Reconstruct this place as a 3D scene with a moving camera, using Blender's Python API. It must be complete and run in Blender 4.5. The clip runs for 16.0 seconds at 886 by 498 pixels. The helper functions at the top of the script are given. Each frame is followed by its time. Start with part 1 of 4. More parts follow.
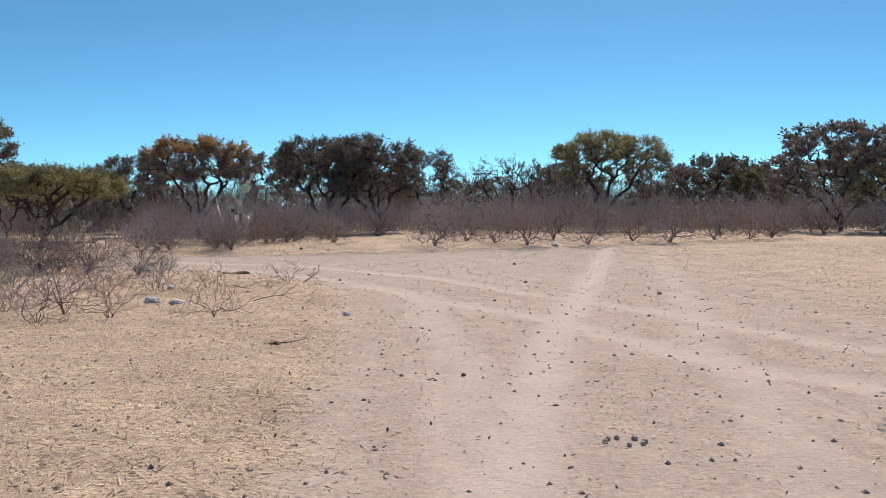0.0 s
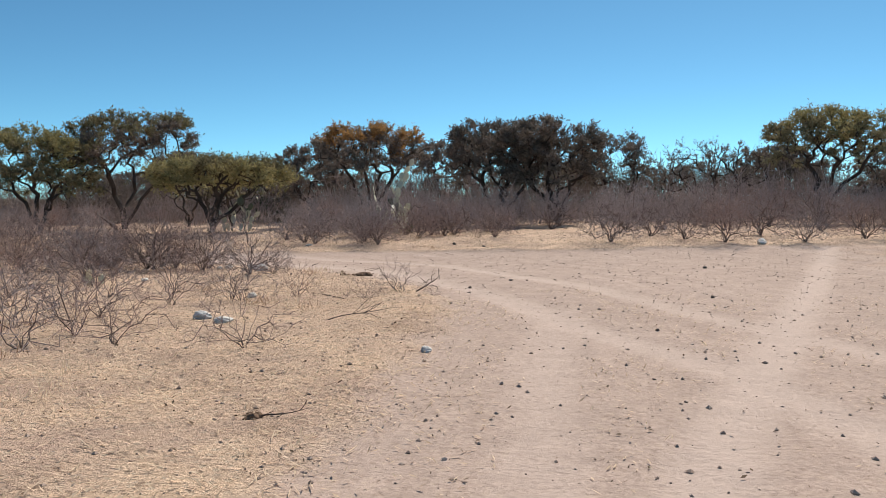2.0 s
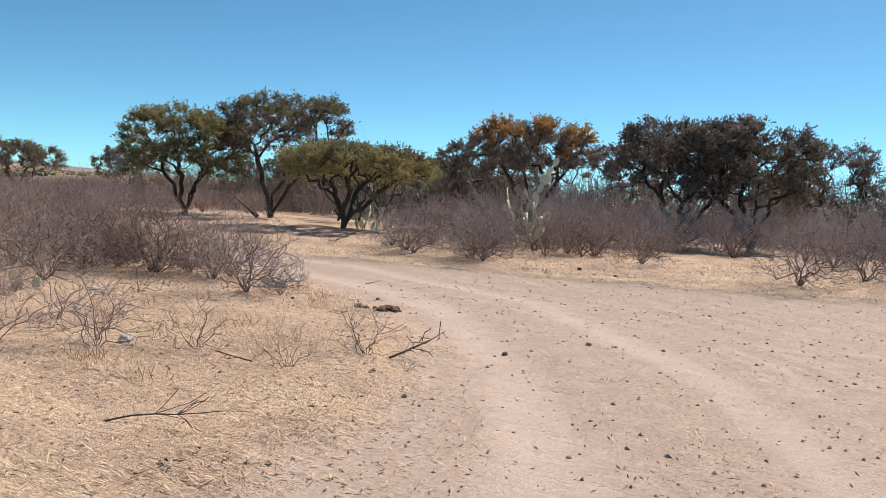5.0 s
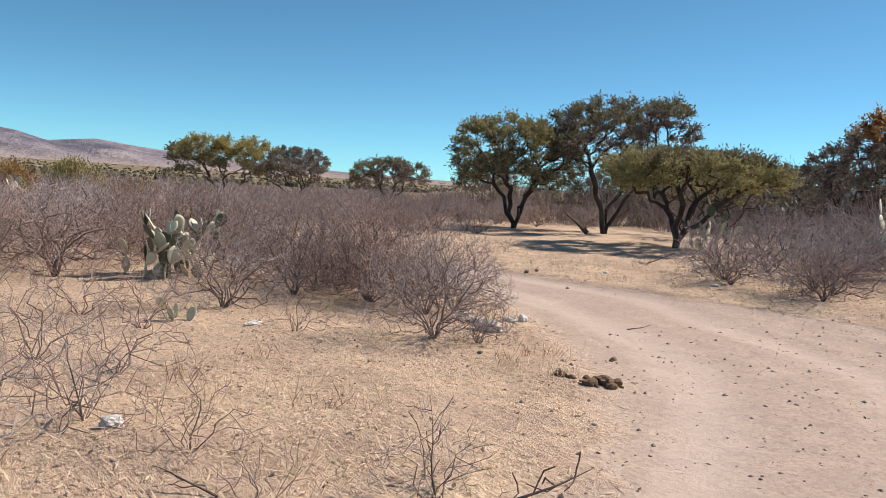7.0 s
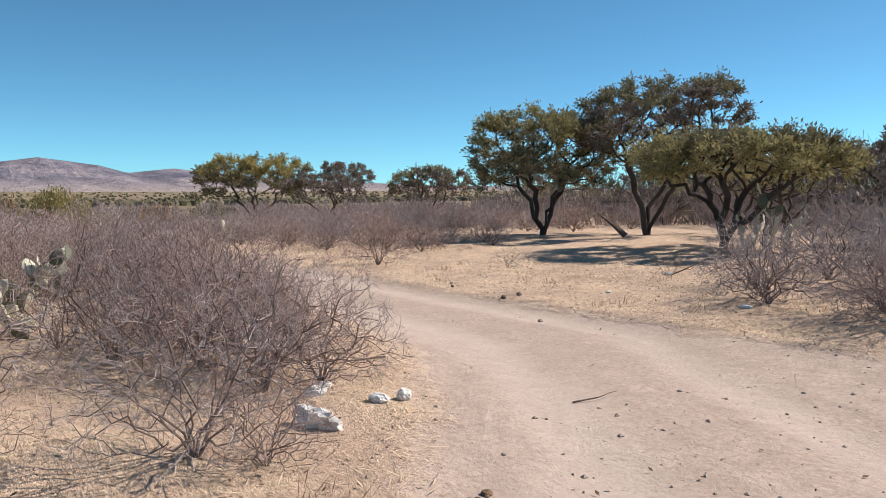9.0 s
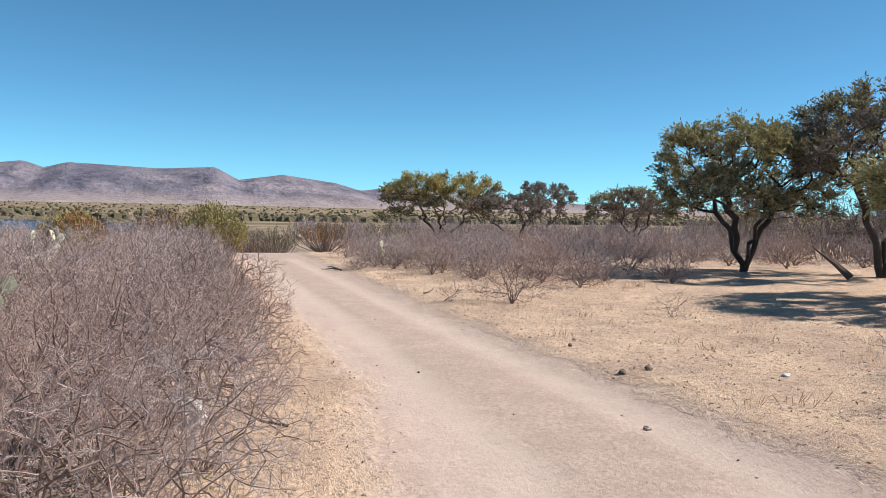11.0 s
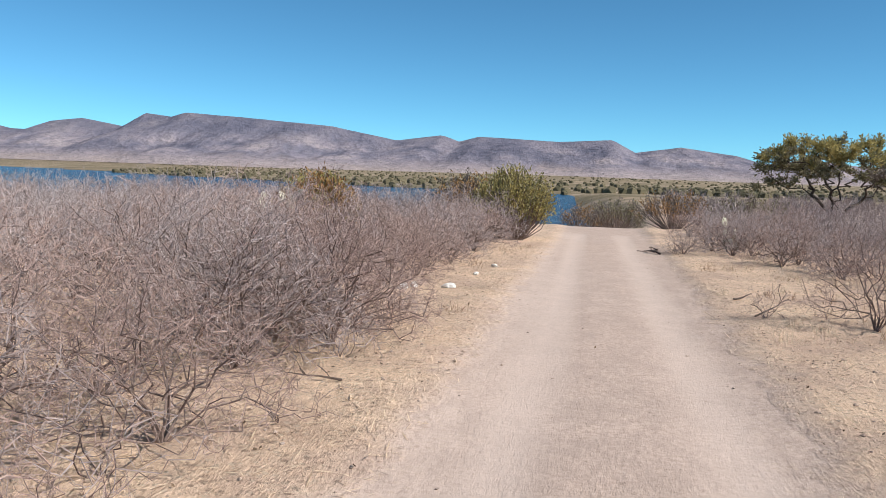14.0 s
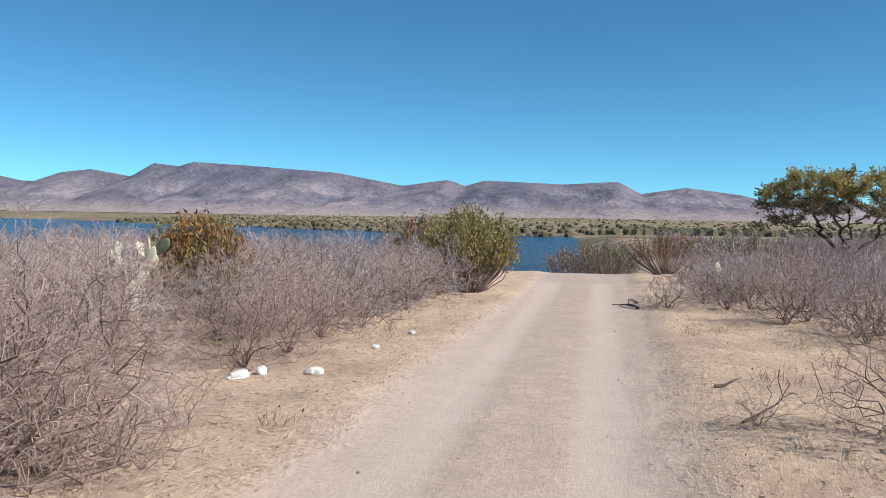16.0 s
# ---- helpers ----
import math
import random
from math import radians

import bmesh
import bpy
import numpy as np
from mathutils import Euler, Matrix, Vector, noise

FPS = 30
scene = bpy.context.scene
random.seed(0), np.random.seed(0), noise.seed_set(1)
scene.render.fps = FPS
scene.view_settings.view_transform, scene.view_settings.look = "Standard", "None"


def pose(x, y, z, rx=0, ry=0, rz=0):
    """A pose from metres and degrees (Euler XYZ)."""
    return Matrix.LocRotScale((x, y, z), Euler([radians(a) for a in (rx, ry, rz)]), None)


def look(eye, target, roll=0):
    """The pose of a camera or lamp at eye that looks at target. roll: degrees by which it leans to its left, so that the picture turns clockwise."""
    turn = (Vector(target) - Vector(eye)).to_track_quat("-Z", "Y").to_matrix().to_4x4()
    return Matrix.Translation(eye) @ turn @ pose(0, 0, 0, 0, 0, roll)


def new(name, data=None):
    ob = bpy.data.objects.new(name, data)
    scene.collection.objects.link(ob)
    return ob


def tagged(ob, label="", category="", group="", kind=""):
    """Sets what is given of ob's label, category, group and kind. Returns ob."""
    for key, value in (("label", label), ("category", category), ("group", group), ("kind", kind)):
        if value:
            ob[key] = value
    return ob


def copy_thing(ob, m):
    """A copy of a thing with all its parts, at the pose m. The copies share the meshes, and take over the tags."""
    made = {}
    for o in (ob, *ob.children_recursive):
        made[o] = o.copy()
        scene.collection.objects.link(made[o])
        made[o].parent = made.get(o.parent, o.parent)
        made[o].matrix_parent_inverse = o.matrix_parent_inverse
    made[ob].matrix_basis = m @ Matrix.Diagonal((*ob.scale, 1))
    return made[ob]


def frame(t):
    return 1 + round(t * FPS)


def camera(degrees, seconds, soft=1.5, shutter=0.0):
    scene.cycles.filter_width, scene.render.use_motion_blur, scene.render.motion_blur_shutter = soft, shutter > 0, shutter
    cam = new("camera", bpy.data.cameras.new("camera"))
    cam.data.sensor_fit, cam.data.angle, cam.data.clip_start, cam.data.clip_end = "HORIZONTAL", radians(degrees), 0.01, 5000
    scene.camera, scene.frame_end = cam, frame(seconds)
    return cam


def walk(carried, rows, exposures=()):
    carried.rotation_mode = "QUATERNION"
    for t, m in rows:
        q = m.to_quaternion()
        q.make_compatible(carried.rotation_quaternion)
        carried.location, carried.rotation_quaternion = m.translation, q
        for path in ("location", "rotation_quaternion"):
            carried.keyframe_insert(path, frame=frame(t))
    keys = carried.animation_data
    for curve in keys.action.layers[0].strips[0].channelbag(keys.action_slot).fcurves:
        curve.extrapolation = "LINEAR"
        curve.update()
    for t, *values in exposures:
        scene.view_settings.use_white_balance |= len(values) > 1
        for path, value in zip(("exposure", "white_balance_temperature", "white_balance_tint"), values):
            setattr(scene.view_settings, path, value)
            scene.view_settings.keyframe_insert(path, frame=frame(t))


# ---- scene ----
cam = camera(55.7, 16.0, 0.9)
PATH = [
    (0.0, (0.698, 0.958, 1.235), (0.7124, 2.9561, 1.1420), -0.19),
    (0.5, (1.033, 1.686, 1.242), (0.8541, 3.6766, 1.1622), -0.57),
    (1.0, (1.251, 2.538, 1.263), (1.0871, 4.5299, 1.1891), 0.44),
    (1.5, (1.303, 3.481, 1.229), (1.0849, 5.4675, 1.1505), 0.62),
    (2.0, (1.325, 4.334, 1.224), (0.8689, 6.2775, 1.1091), -0.24),
    (2.5, (1.454, 5.069, 1.273), (0.7427, 6.9373, 1.1988), -0.76),
    (3.0, (1.521, 5.856, 1.336), (0.7387, 7.6972, 1.3228), 0.15),
    (3.2, (1.532, 6.195, 1.343), (0.7698, 8.0440, 1.3344), 0.65),
    (5.3, (1.840, 9.970, 1.318), (0.8495, 11.7007, 1.1596), 5.02),
    (5.5, (1.821, 10.375, 1.339), (0.7656, 12.0646, 1.1629), 5.69),
    (6.0, (1.656, 11.327, 1.382), (0.4286, 12.8925, 1.1767), 6.87),
    (6.5, (1.380, 12.145, 1.397), (-0.0267, 13.5505, 1.1831), 6.38),
    (7.0, (1.102, 12.887, 1.399), (-0.4913, 14.0878, 1.2541), 3.51),
    (7.5, (0.621, 13.873, 1.402), (-1.0599, 14.9533, 1.3305), 1.83),
    (8.0, (0.110, 14.866, 1.357), (-1.5500, 15.9796, 1.2953), 0.53),
    (8.2, (-0.046, 15.202, 1.370), (-1.6874, 16.3408, 1.2751), 0.58),
    (10.3, (-1.720, 18.062, 1.453), (-3.5394, 18.8632, 1.2356), 0.66),
    (10.5, (-1.983, 18.361, 1.454), (-3.8138, 19.1322, 1.2224), 1.54),
    (11.0, (-2.908, 19.246, 1.480), (-4.8179, 19.8319, 1.3962), 1.17),
    (11.5, (-3.633, 19.976, 1.467), (-5.5721, 20.4371, 1.2999), 1.24),
    (12.0, (-4.192, 20.508, 1.434), (-6.1580, 20.8304, 1.2584), 1.37),
    (12.5, (-4.804, 20.980, 1.357), (-6.7881, 21.1247, 1.1533), 0.25),
    (13.0, (-5.545, 21.364, 1.319), (-7.5373, 21.3226, 1.1439), 2.07),
    (13.5, (-6.557, 21.623, 1.302), (-8.5308, 21.4073, 1.0603), 1.73),
    (14.0, (-7.648, 21.796, 1.354), (-9.6144, 21.4720, 1.1809), 2.00),
    (14.5, (-8.547, 22.048, 1.335), (-10.5201, 21.7391, 1.2293), 1.57),
    (15.0, (-9.509, 22.200, 1.335), (-11.4924, 21.9543, 1.2584), 1.30),
    (15.5, (-10.262, 22.490, 1.350), (-12.2419, 22.2148, 1.2705), 1.58),
    (16.0, (-11.097, 22.647, 1.350), (-13.0662, 22.3015, 1.2816), 1.01),
]
walk(cam, [(t, look(eye, target, roll)) for t, eye, target, roll in PATH], [(0.0, 0.12, 6600, 10), (2.5, 0.14, 6950, 12), (6.0, 0.34, 7050, 13), (8.0, 0.28, 6850, 12), (10.5, 0.44, 6650, 11), (13.0, 0.38, 6500, 10), (16.0, 0.29, 6200, 8)])

# ---- light and sky ----
SUN_AZ = math.atan2(0.975, 0.22)      # the way to the sun, from +x towards +y
SUN_EL = radians(42)
world = bpy.data.worlds.new("sky")
scene.world = world
world.use_nodes = True
wn, wl = world.node_tree.nodes, world.node_tree.links
sky = wn.new("ShaderNodeTexSky")
sky.sky_type = 'NISHITA'
sky.sun_disc = False
sky.sun_elevation = SUN_EL
sky.sun_rotation = math.pi / 2 - SUN_AZ
sky.altitude = 1900
sky.air_density = 0.62
sky.dust_density = 0.5
sky.ozone_density = 1.5
clear = wn.new("ShaderNodeMix")
clear.data_type, clear.blend_type = 'RGBA', 'MULTIPLY'
clear.inputs[0].default_value = 1.0
clear.inputs[7].default_value = (0.50, 0.945, 1.0, 1)      # a clear, deep winter sky
wl.new(sky.outputs[0], clear.inputs[6])
wl.new(clear.outputs[2], wn["Background"].inputs[0])
wn["Background"].inputs[1].default_value = 0.113
sun = new("sun", bpy.data.lights.new("sun", 'SUN'))
sun.data.energy = 5.0
sun.data.angle = radians(0.53)
sun.data.color = (1.0, 0.955, 0.89)
sun.matrix_world = look((math.cos(SUN_AZ) * math.cos(SUN_EL) * 60, math.sin(SUN_AZ) * math.cos(SUN_EL) * 60, math.sin(SUN_EL) * 60), (0, 0, 0))


# ---- materials ----
def material(name, rough=0.85, spec=0.25):
    m = bpy.data.materials.new(name)
    m.use_nodes = True
    b = m.node_tree.nodes["Principled BSDF"]
    b.inputs["Roughness"].default_value = rough
    b.inputs["Specular IOR Level"].default_value = spec
    return m, m.node_tree.nodes, m.node_tree.links, b


def add_noise(n, l, scale, detail=4, rough=0.6, vec=None, distort=0.0):
    t = n.new("ShaderNodeTexNoise")
    t.inputs["Scale"].default_value = scale
    t.inputs["Detail"].default_value = detail
    t.inputs["Roughness"].default_value = rough
    t.inputs["Distortion"].default_value = distort
    if vec is not None:
        l.new(vec, t.inputs["Vector"])
    return t.outputs["Fac"]


def add_ramp(n, l, fac, stops):
    r = n.new("ShaderNodeValToRGB")
    while len(r.color_ramp.elements) < len(stops):
        r.color_ramp.elements.new(0.5)
    for e, (p, c) in zip(r.color_ramp.elements, stops):
        e.position = p
        e.color = (*c, 1) if len(c) == 3 else c
    l.new(fac, r.inputs[0])
    return r.outputs[0]


def add_mix(n, l, fac, a, b, blend='MIX'):
    x = n.new("ShaderNodeMix")
    x.data_type, x.blend_type = 'RGBA', blend
    for sock, v in ((x.inputs[0], fac), (x.inputs[6], a), (x.inputs[7], b)):
        if isinstance(v, (int, float)):
            sock.default_value = v
        elif isinstance(v, tuple):
            sock.default_value = (*v, 1)
        else:
            l.new(v, sock)
    return x.outputs[2]


def add_math(n, l, op, a, b=0.0, clamp=False):
    x = n.new("ShaderNodeMath")
    x.operation, x.use_clamp = op, clamp
    for sock, v in ((x.inputs[0], a), (x.inputs[1], b)):
        if isinstance(v, (int, float)):
            sock.default_value = v
        else:
            l.new(v, sock)
    return x.outputs[0]


def add_bump(n, l, b, h, strength, dist):
    x = n.new("ShaderNodeBump")
    x.inputs["Strength"].default_value = strength
    x.inputs["Distance"].default_value = dist
    l.new(h, x.inputs["Height"])
    l.new(x.outputs[0], b.inputs["Normal"])


def coords(n):
    return n.new("ShaderNodeTexCoord").outputs["Object"]


def ground_material():
    """Pale dust on the tracks, straw litter on grey-pink soil beside them, scrubland far off."""
    m, n, l, b = material("ground_soil", 0.95, 0.1)
    v = coords(n)
    at = n.new("ShaderNodeAttribute")
    at.attribute_name = "track"
    wob = add_noise(n, l, 1.6, 6, 0.65, v)
    edge = add_math(n, l, 'ADD', at.outputs["Fac"], add_math(n, l, 'MULTIPLY', add_math(n, l, 'SUBTRACT', wob, 0.5), 1.0))
    mask = add_ramp(n, l, edge, ((0.30, (0, 0, 0)), (0.80, (1, 1, 1))))
    big = add_noise(n, l, 0.35, 5, 0.6, v)
    fine = add_noise(n, l, 26, 5, 0.7, v)
    grit = add_noise(n, l, 75, 3, 0.75, v)
    dust = add_mix(n, l, big, (0.47, 0.352, 0.288), (0.575, 0.442, 0.37))
    dust = add_mix(n, l, add_ramp(n, l, fine, ((0.36, (0.75, 0.75, 0.75)), (0.58, (0, 0, 0)))), dust, (0.35, 0.26, 0.21))
    dust = add_mix(n, l, add_ramp(n, l, add_noise(n, l, 3.2, 5, 0.7, v), ((0.40, (0.5, 0.5, 0.5)), (0.60, (0, 0, 0)))), dust, (0.37, 0.28, 0.23))
    ty = n.new("ShaderNodeAttribute")
    ty.attribute_name = "tyre"
    dust = add_mix(n, l, add_math(n, l, 'MULTIPLY', ty.outputs["Fac"], 0.6), dust, (0.60, 0.475, 0.405))
    # streaks that wheels have drawn along the bend
    lane = n.new("ShaderNodeAttribute")
    lane.attribute_name = "lane"
    way = n.new("ShaderNodeAttribute")
    way.attribute_name = "along"
    run = n.new("ShaderNodeCombineXYZ")
    l.new(add_math(n, l, 'MULTIPLY', lane.outputs["Fac"], 2.6), run.inputs[0])
    l.new(add_math(n, l, 'MULTIPLY', way.outputs["Fac"], 0.42), run.inputs[1])
    streak = add_noise(n, l, 1.0, 5, 0.66, run.outputs[0], 0.5)
    quiet = n.new("ShaderNodeAttribute")
    quiet.attribute_name = "worn"
    drawn = add_math(n, l, 'MULTIPLY', add_math(n, l, 'SUBTRACT', 1.0, quiet.outputs["Fac"]), add_ramp(n, l, add_noise(n, l, 0.45, 3, 0.6, v), ((0.40, (0.15, 0.15, 0.15)), (0.62, (1, 1, 1)))))
    dust = add_mix(n, l, add_math(n, l, 'MULTIPLY', drawn, add_ramp(n, l, streak, ((0.36, (0.55, 0.55, 0.55)), (0.48, (0, 0, 0))))), dust, (0.345, 0.255, 0.205))
    dust = add_mix(n, l, add_math(n, l, 'MULTIPLY', drawn, add_ramp(n, l, streak, ((0.54, (0, 0, 0)), (0.68, (0.4, 0.4, 0.4))))), dust, (0.63, 0.49, 0.415))
    # straw lying in short strokes
    vecs = []
    for turn, k in ((0.5, 0.0), (-0.7, 7.0)):
        st = n.new("ShaderNodeMapping")
        st.inputs["Scale"].default_value = (8, 34, 10)
        st.inputs["Rotation"].default_value = (0, 0, turn)
        st.inputs["Location"].default_value = (k, k, 0)
        l.new(v, st.inputs["Vector"])
        vecs.append(add_noise(n, l, 1.0, 4, 0.75, st.outputs[0], 1.4))
    strokes = add_math(n, l, 'MAXIMUM', vecs[0], vecs[1])
    patch = add_noise(n, l, 0.9, 6, 0.72, v)
    soil = add_mix(n, l, big, (0.49, 0.335, 0.25), (0.62, 0.445, 0.345))
    straw = add_mix(n, l, add_ramp(n, l, strokes, ((0.42, (0, 0, 0)), (0.66, (1, 1, 1)))), (0.58, 0.395, 0.27), (0.90, 0.675, 0.485))
    lit = add_mix(n, l, add_ramp(n, l, patch, ((0.38, (0.1, 0.1, 0.1)), (0.60, (1, 1, 1)))), soil, straw)
    brown = add_ramp(n, l, add_noise(n, l, 0.55, 6, 0.75, v), ((0.53, (0, 0, 0)), (0.68, (0.6, 0.6, 0.6))))
    lit = add_mix(n, l, brown, lit, add_mix(n, l, strokes, (0.20, 0.125, 0.085), (0.62, 0.43, 0.30)))
    specks = add_ramp(n, l, add_noise(n, l, 8.5, 6, 0.85, v), ((0.36, (1, 1, 1)), (0.44, (0, 0, 0))))
    lit = add_mix(n, l, add_math(n, l, 'MULTIPLY', specks, 0.6), lit, (0.12, 0.08, 0.055))
    pale = add_ramp(n, l, add_noise(n, l, 17, 5, 0.85, v), ((0.60, (0, 0, 0)), (0.70, (0.8, 0.8, 0.8))))
    lit = add_mix(n, l, pale, lit, (0.78, 0.63, 0.48))
    col = add_mix(n, l, mask, lit, dust)
    few = add_ramp(n, l, add_noise(n, l, 15, 6, 0.88, v), ((0.34, (0.8, 0.8, 0.8)), (0.41, (0, 0, 0))))
    col = add_mix(n, l, add_math(n, l, 'MULTIPLY', few, add_math(n, l, 'SUBTRACT', 1.0, ty.outputs["Fac"])), col, (0.15, 0.105, 0.08))
    c1 = add_crumbs(n, l, v, 12.0, 0.45, 0.08, 0.28)
    c2 = add_crumbs(n, l, v, 16.0, 0.45, 0.10, 0.34)
    keep = add_math(n, l, 'SUBTRACT', 1.0, add_math(n, l, 'MULTIPLY', at.outputs["Fac"], 0.62))
    keep = add_math(n, l, 'MULTIPLY', keep, add_math(n, l, 'SUBTRACT', 1.0, quiet.outputs["Fac"]))
    col = add_mix(n, l, add_math(n, l, 'MULTIPLY', c1, add_math(n, l, 'MULTIPLY', keep, 0.6)), col, add_mix(n, l, fine, (0.14, 0.095, 0.07), (0.30, 0.21, 0.15)))
    col = add_mix(n, l, add_math(n, l, 'MULTIPLY', c2, add_math(n, l, 'MULTIPLY', keep, 0.7)), col, add_mix(n, l, patch, (0.24, 0.165, 0.12), (0.80, 0.64, 0.48)))
    # scrubland beyond
    far = n.new("ShaderNodeAttribute")
    far.attribute_name = "far"
    s1 = add_noise(n, l, 0.018, 8, 0.75, v)
    scrub = add_ramp(n, l, s1, ((0.30, (0.10, 0.085, 0.05)), (0.5, (0.20, 0.155, 0.095)), (0.62, (0.42, 0.31, 0.22))))
    col = add_mix(n, l, far.outputs["Fac"], col, scrub)
    l.new(col, b.inputs["Base Color"])
    h = add_math(n, l, 'ADD', add_math(n, l, 'MULTIPLY', fine, 0.5), add_math(n, l, 'MULTIPLY', strokes, 0.8))
    h = add_math(n, l, 'ADD', h, add_math(n, l, 'MULTIPLY', add_noise(n, l, 5, 4, 0.6, v), 1.2))
    h = add_math(n, l, 'ADD', h, add_math(n, l, 'MULTIPLY', grit, 0.25))
    rough = add_math(n, l, 'SUBTRACT', 1.0, add_math(n, l, 'MULTIPLY', mask, 0.80))
    relief = add_math(n, l, 'ADD', add_math(n, l, 'MULTIPLY', h, rough), add_math(n, l, 'MULTIPLY', add_math(n, l, 'MULTIPLY', streak, mask), add_math(n, l, 'MULTIPLY', drawn, 0.4)))
    add_bump(n, l, b, relief, 0.8, 0.06)
    return m


def add_crumbs(n, l, v, scale, share, small, large):
    """Irregular crumbs: one in some of the cells, of uneven size."""
    wob = n.new("ShaderNodeTexNoise")
    wob.inputs["Scale"].default_value = scale * 2.5
    wob.inputs["Detail"].default_value = 2
    vm = n.new("ShaderNodeVectorMath")
    vm.operation = 'MULTIPLY_ADD'
    l.new(v, wob.inputs["Vector"])
    l.new(wob.outputs["Color"], vm.inputs[0])
    vm.inputs[1].default_value = (0.5 / scale, 0.5 / scale, 0)
    l.new(v, vm.inputs[2])
    vo = n.new("ShaderNodeTexVoronoi")
    vo.voronoi_dimensions = '2D'
    vo.inputs["Scale"].default_value = scale
    l.new(vm.outputs[0], vo.inputs["Vector"])
    sep = n.new("ShaderNodeSeparateColor")
    l.new(vo.outputs["Color"], sep.inputs[0])
    size = add_math(n, l, 'ADD', small, add_math(n, l, 'MULTIPLY', sep.outputs[1], large - small))
    return add_math(n, l, 'MULTIPLY', add_math(n, l, 'LESS_THAN', vo.outputs["Distance"], size), add_math(n, l, 'LESS_THAN', sep.outputs[0], share))


def varied(name, a, b2, rough=0.85, grain=30.0, amount=1.0, translucent=0.0, spec=0.2, bump=0.0):
    """A colour between a and b2 from piece to piece, with a finer grain on it."""
    m, n, l, b = material(name, rough, spec)
    g = n.new("ShaderNodeNewGeometry")
    oi = n.new("ShaderNodeObjectInfo")
    f = add_math(n, l, 'ADD', add_math(n, l, 'MULTIPLY', g.outputs["Random Per Island"], 0.7), add_math(n, l, 'MULTIPLY', oi.outputs["Random"], 0.3))
    c = add_mix(n, l, f, a, b2)
    gr = add_noise(n, l, grain, 4, 0.65, coords(n))
    c = add_mix(n, l, add_math(n, l, 'MULTIPLY', add_math(n, l, 'SUBTRACT', 0.62, gr, True), 1.6 * amount, True), c, tuple(x * 0.35 for x in a))
    l.new(c, b.inputs["Base Color"])
    if bump:
        add_bump(n, l, b, gr, 0.7, bump)
    if translucent:
        tr = n.new("ShaderNodeBsdfTranslucent")
        l.new(c, tr.inputs[0])
        mx = n.new("ShaderNodeMixShader")
        mx.inputs[0].default_value = translucent
        l.new(b.outputs[0], mx.inputs[1])
        l.new(tr.outputs[0], mx.inputs[2])
        l.new(mx.outputs[0], n["Material Output"].inputs[0])
    return m


def water_material():
    m, n, l, b = material("lake_water", 0.18, 0.35)
    v = coords(n)
    mp = n.new("ShaderNodeMapping")
    mp.inputs["Scale"].default_value = (1.0, 0.35, 1)
    l.new(v, mp.inputs[0])
    w = add_noise(n, l, 0.9, 5, 0.7, mp.outputs[0])
    l.new(add_mix(n, l, add_noise(n, l, 0.02, 3, 0.5, v), (0.012, 0.035, 0.075), (0.02, 0.055, 0.11)), b.inputs["Base Color"])
    add_bump(n, l, b, w, 1.0, 1.6)
    return m


def mountain_material():
    m, n, l, b = material("hazed_mountain_rock", 0.95, 0.05)
    v = coords(n)
    sep = n.new("ShaderNodeSeparateXYZ")
    l.new(v, sep.inputs[0])
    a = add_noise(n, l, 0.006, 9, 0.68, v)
    # distance haze is painted in: the rock tones are shifted to mauve and blue
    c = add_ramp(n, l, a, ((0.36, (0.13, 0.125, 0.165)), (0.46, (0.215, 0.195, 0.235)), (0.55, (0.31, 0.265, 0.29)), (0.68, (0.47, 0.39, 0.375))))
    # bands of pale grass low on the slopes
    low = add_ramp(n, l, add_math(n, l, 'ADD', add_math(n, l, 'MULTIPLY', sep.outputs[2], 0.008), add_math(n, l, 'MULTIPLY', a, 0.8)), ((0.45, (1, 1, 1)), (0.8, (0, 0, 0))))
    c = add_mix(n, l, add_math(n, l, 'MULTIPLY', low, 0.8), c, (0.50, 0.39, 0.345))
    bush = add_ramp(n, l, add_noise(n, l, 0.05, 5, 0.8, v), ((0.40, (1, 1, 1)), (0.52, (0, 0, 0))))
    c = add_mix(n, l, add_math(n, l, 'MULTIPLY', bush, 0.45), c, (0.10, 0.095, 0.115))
    # darker cliffs towards the tops, tinted with the same haze blue
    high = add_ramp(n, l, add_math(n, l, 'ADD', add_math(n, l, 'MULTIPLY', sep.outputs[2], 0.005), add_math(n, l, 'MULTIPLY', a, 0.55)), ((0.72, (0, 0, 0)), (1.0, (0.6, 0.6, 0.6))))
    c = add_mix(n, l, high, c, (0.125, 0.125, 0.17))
    l.new(c, b.inputs["Base Color"])
    add_bump(n, l, b, add_noise(n, l, 0.012, 8, 0.7, v), 1.0, 26)
    return m


MAT_GROUND = ground_material()
MAT_WATER = water_material()
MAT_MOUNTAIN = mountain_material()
MAT_TWIG = varied("grey_twig", (0.305, 0.247, 0.232), (0.505, 0.42, 0.397), 0.9, 9, 0.5)
MAT_TWIG_RED = varied("reddish_twig", (0.31, 0.21, 0.18), (0.49, 0.365, 0.32), 0.9, 9, 0.5)
MAT_STEM = varied("dark_shrub_stem", (0.15, 0.105, 0.088), (0.29, 0.215, 0.185), 0.9, 40, 0.7)
MAT_BARK = varied("rough_dark_bark", (0.055, 0.042, 0.036), (0.12, 0.095, 0.08), 0.95, 25, 0.8, bump=0.02)
MAT_LEAF_DARK = varied("dusty_dark_leaf", (0.11, 0.092, 0.072), (0.34, 0.275, 0.235), 0.8, 3, 0.3, 0.22)
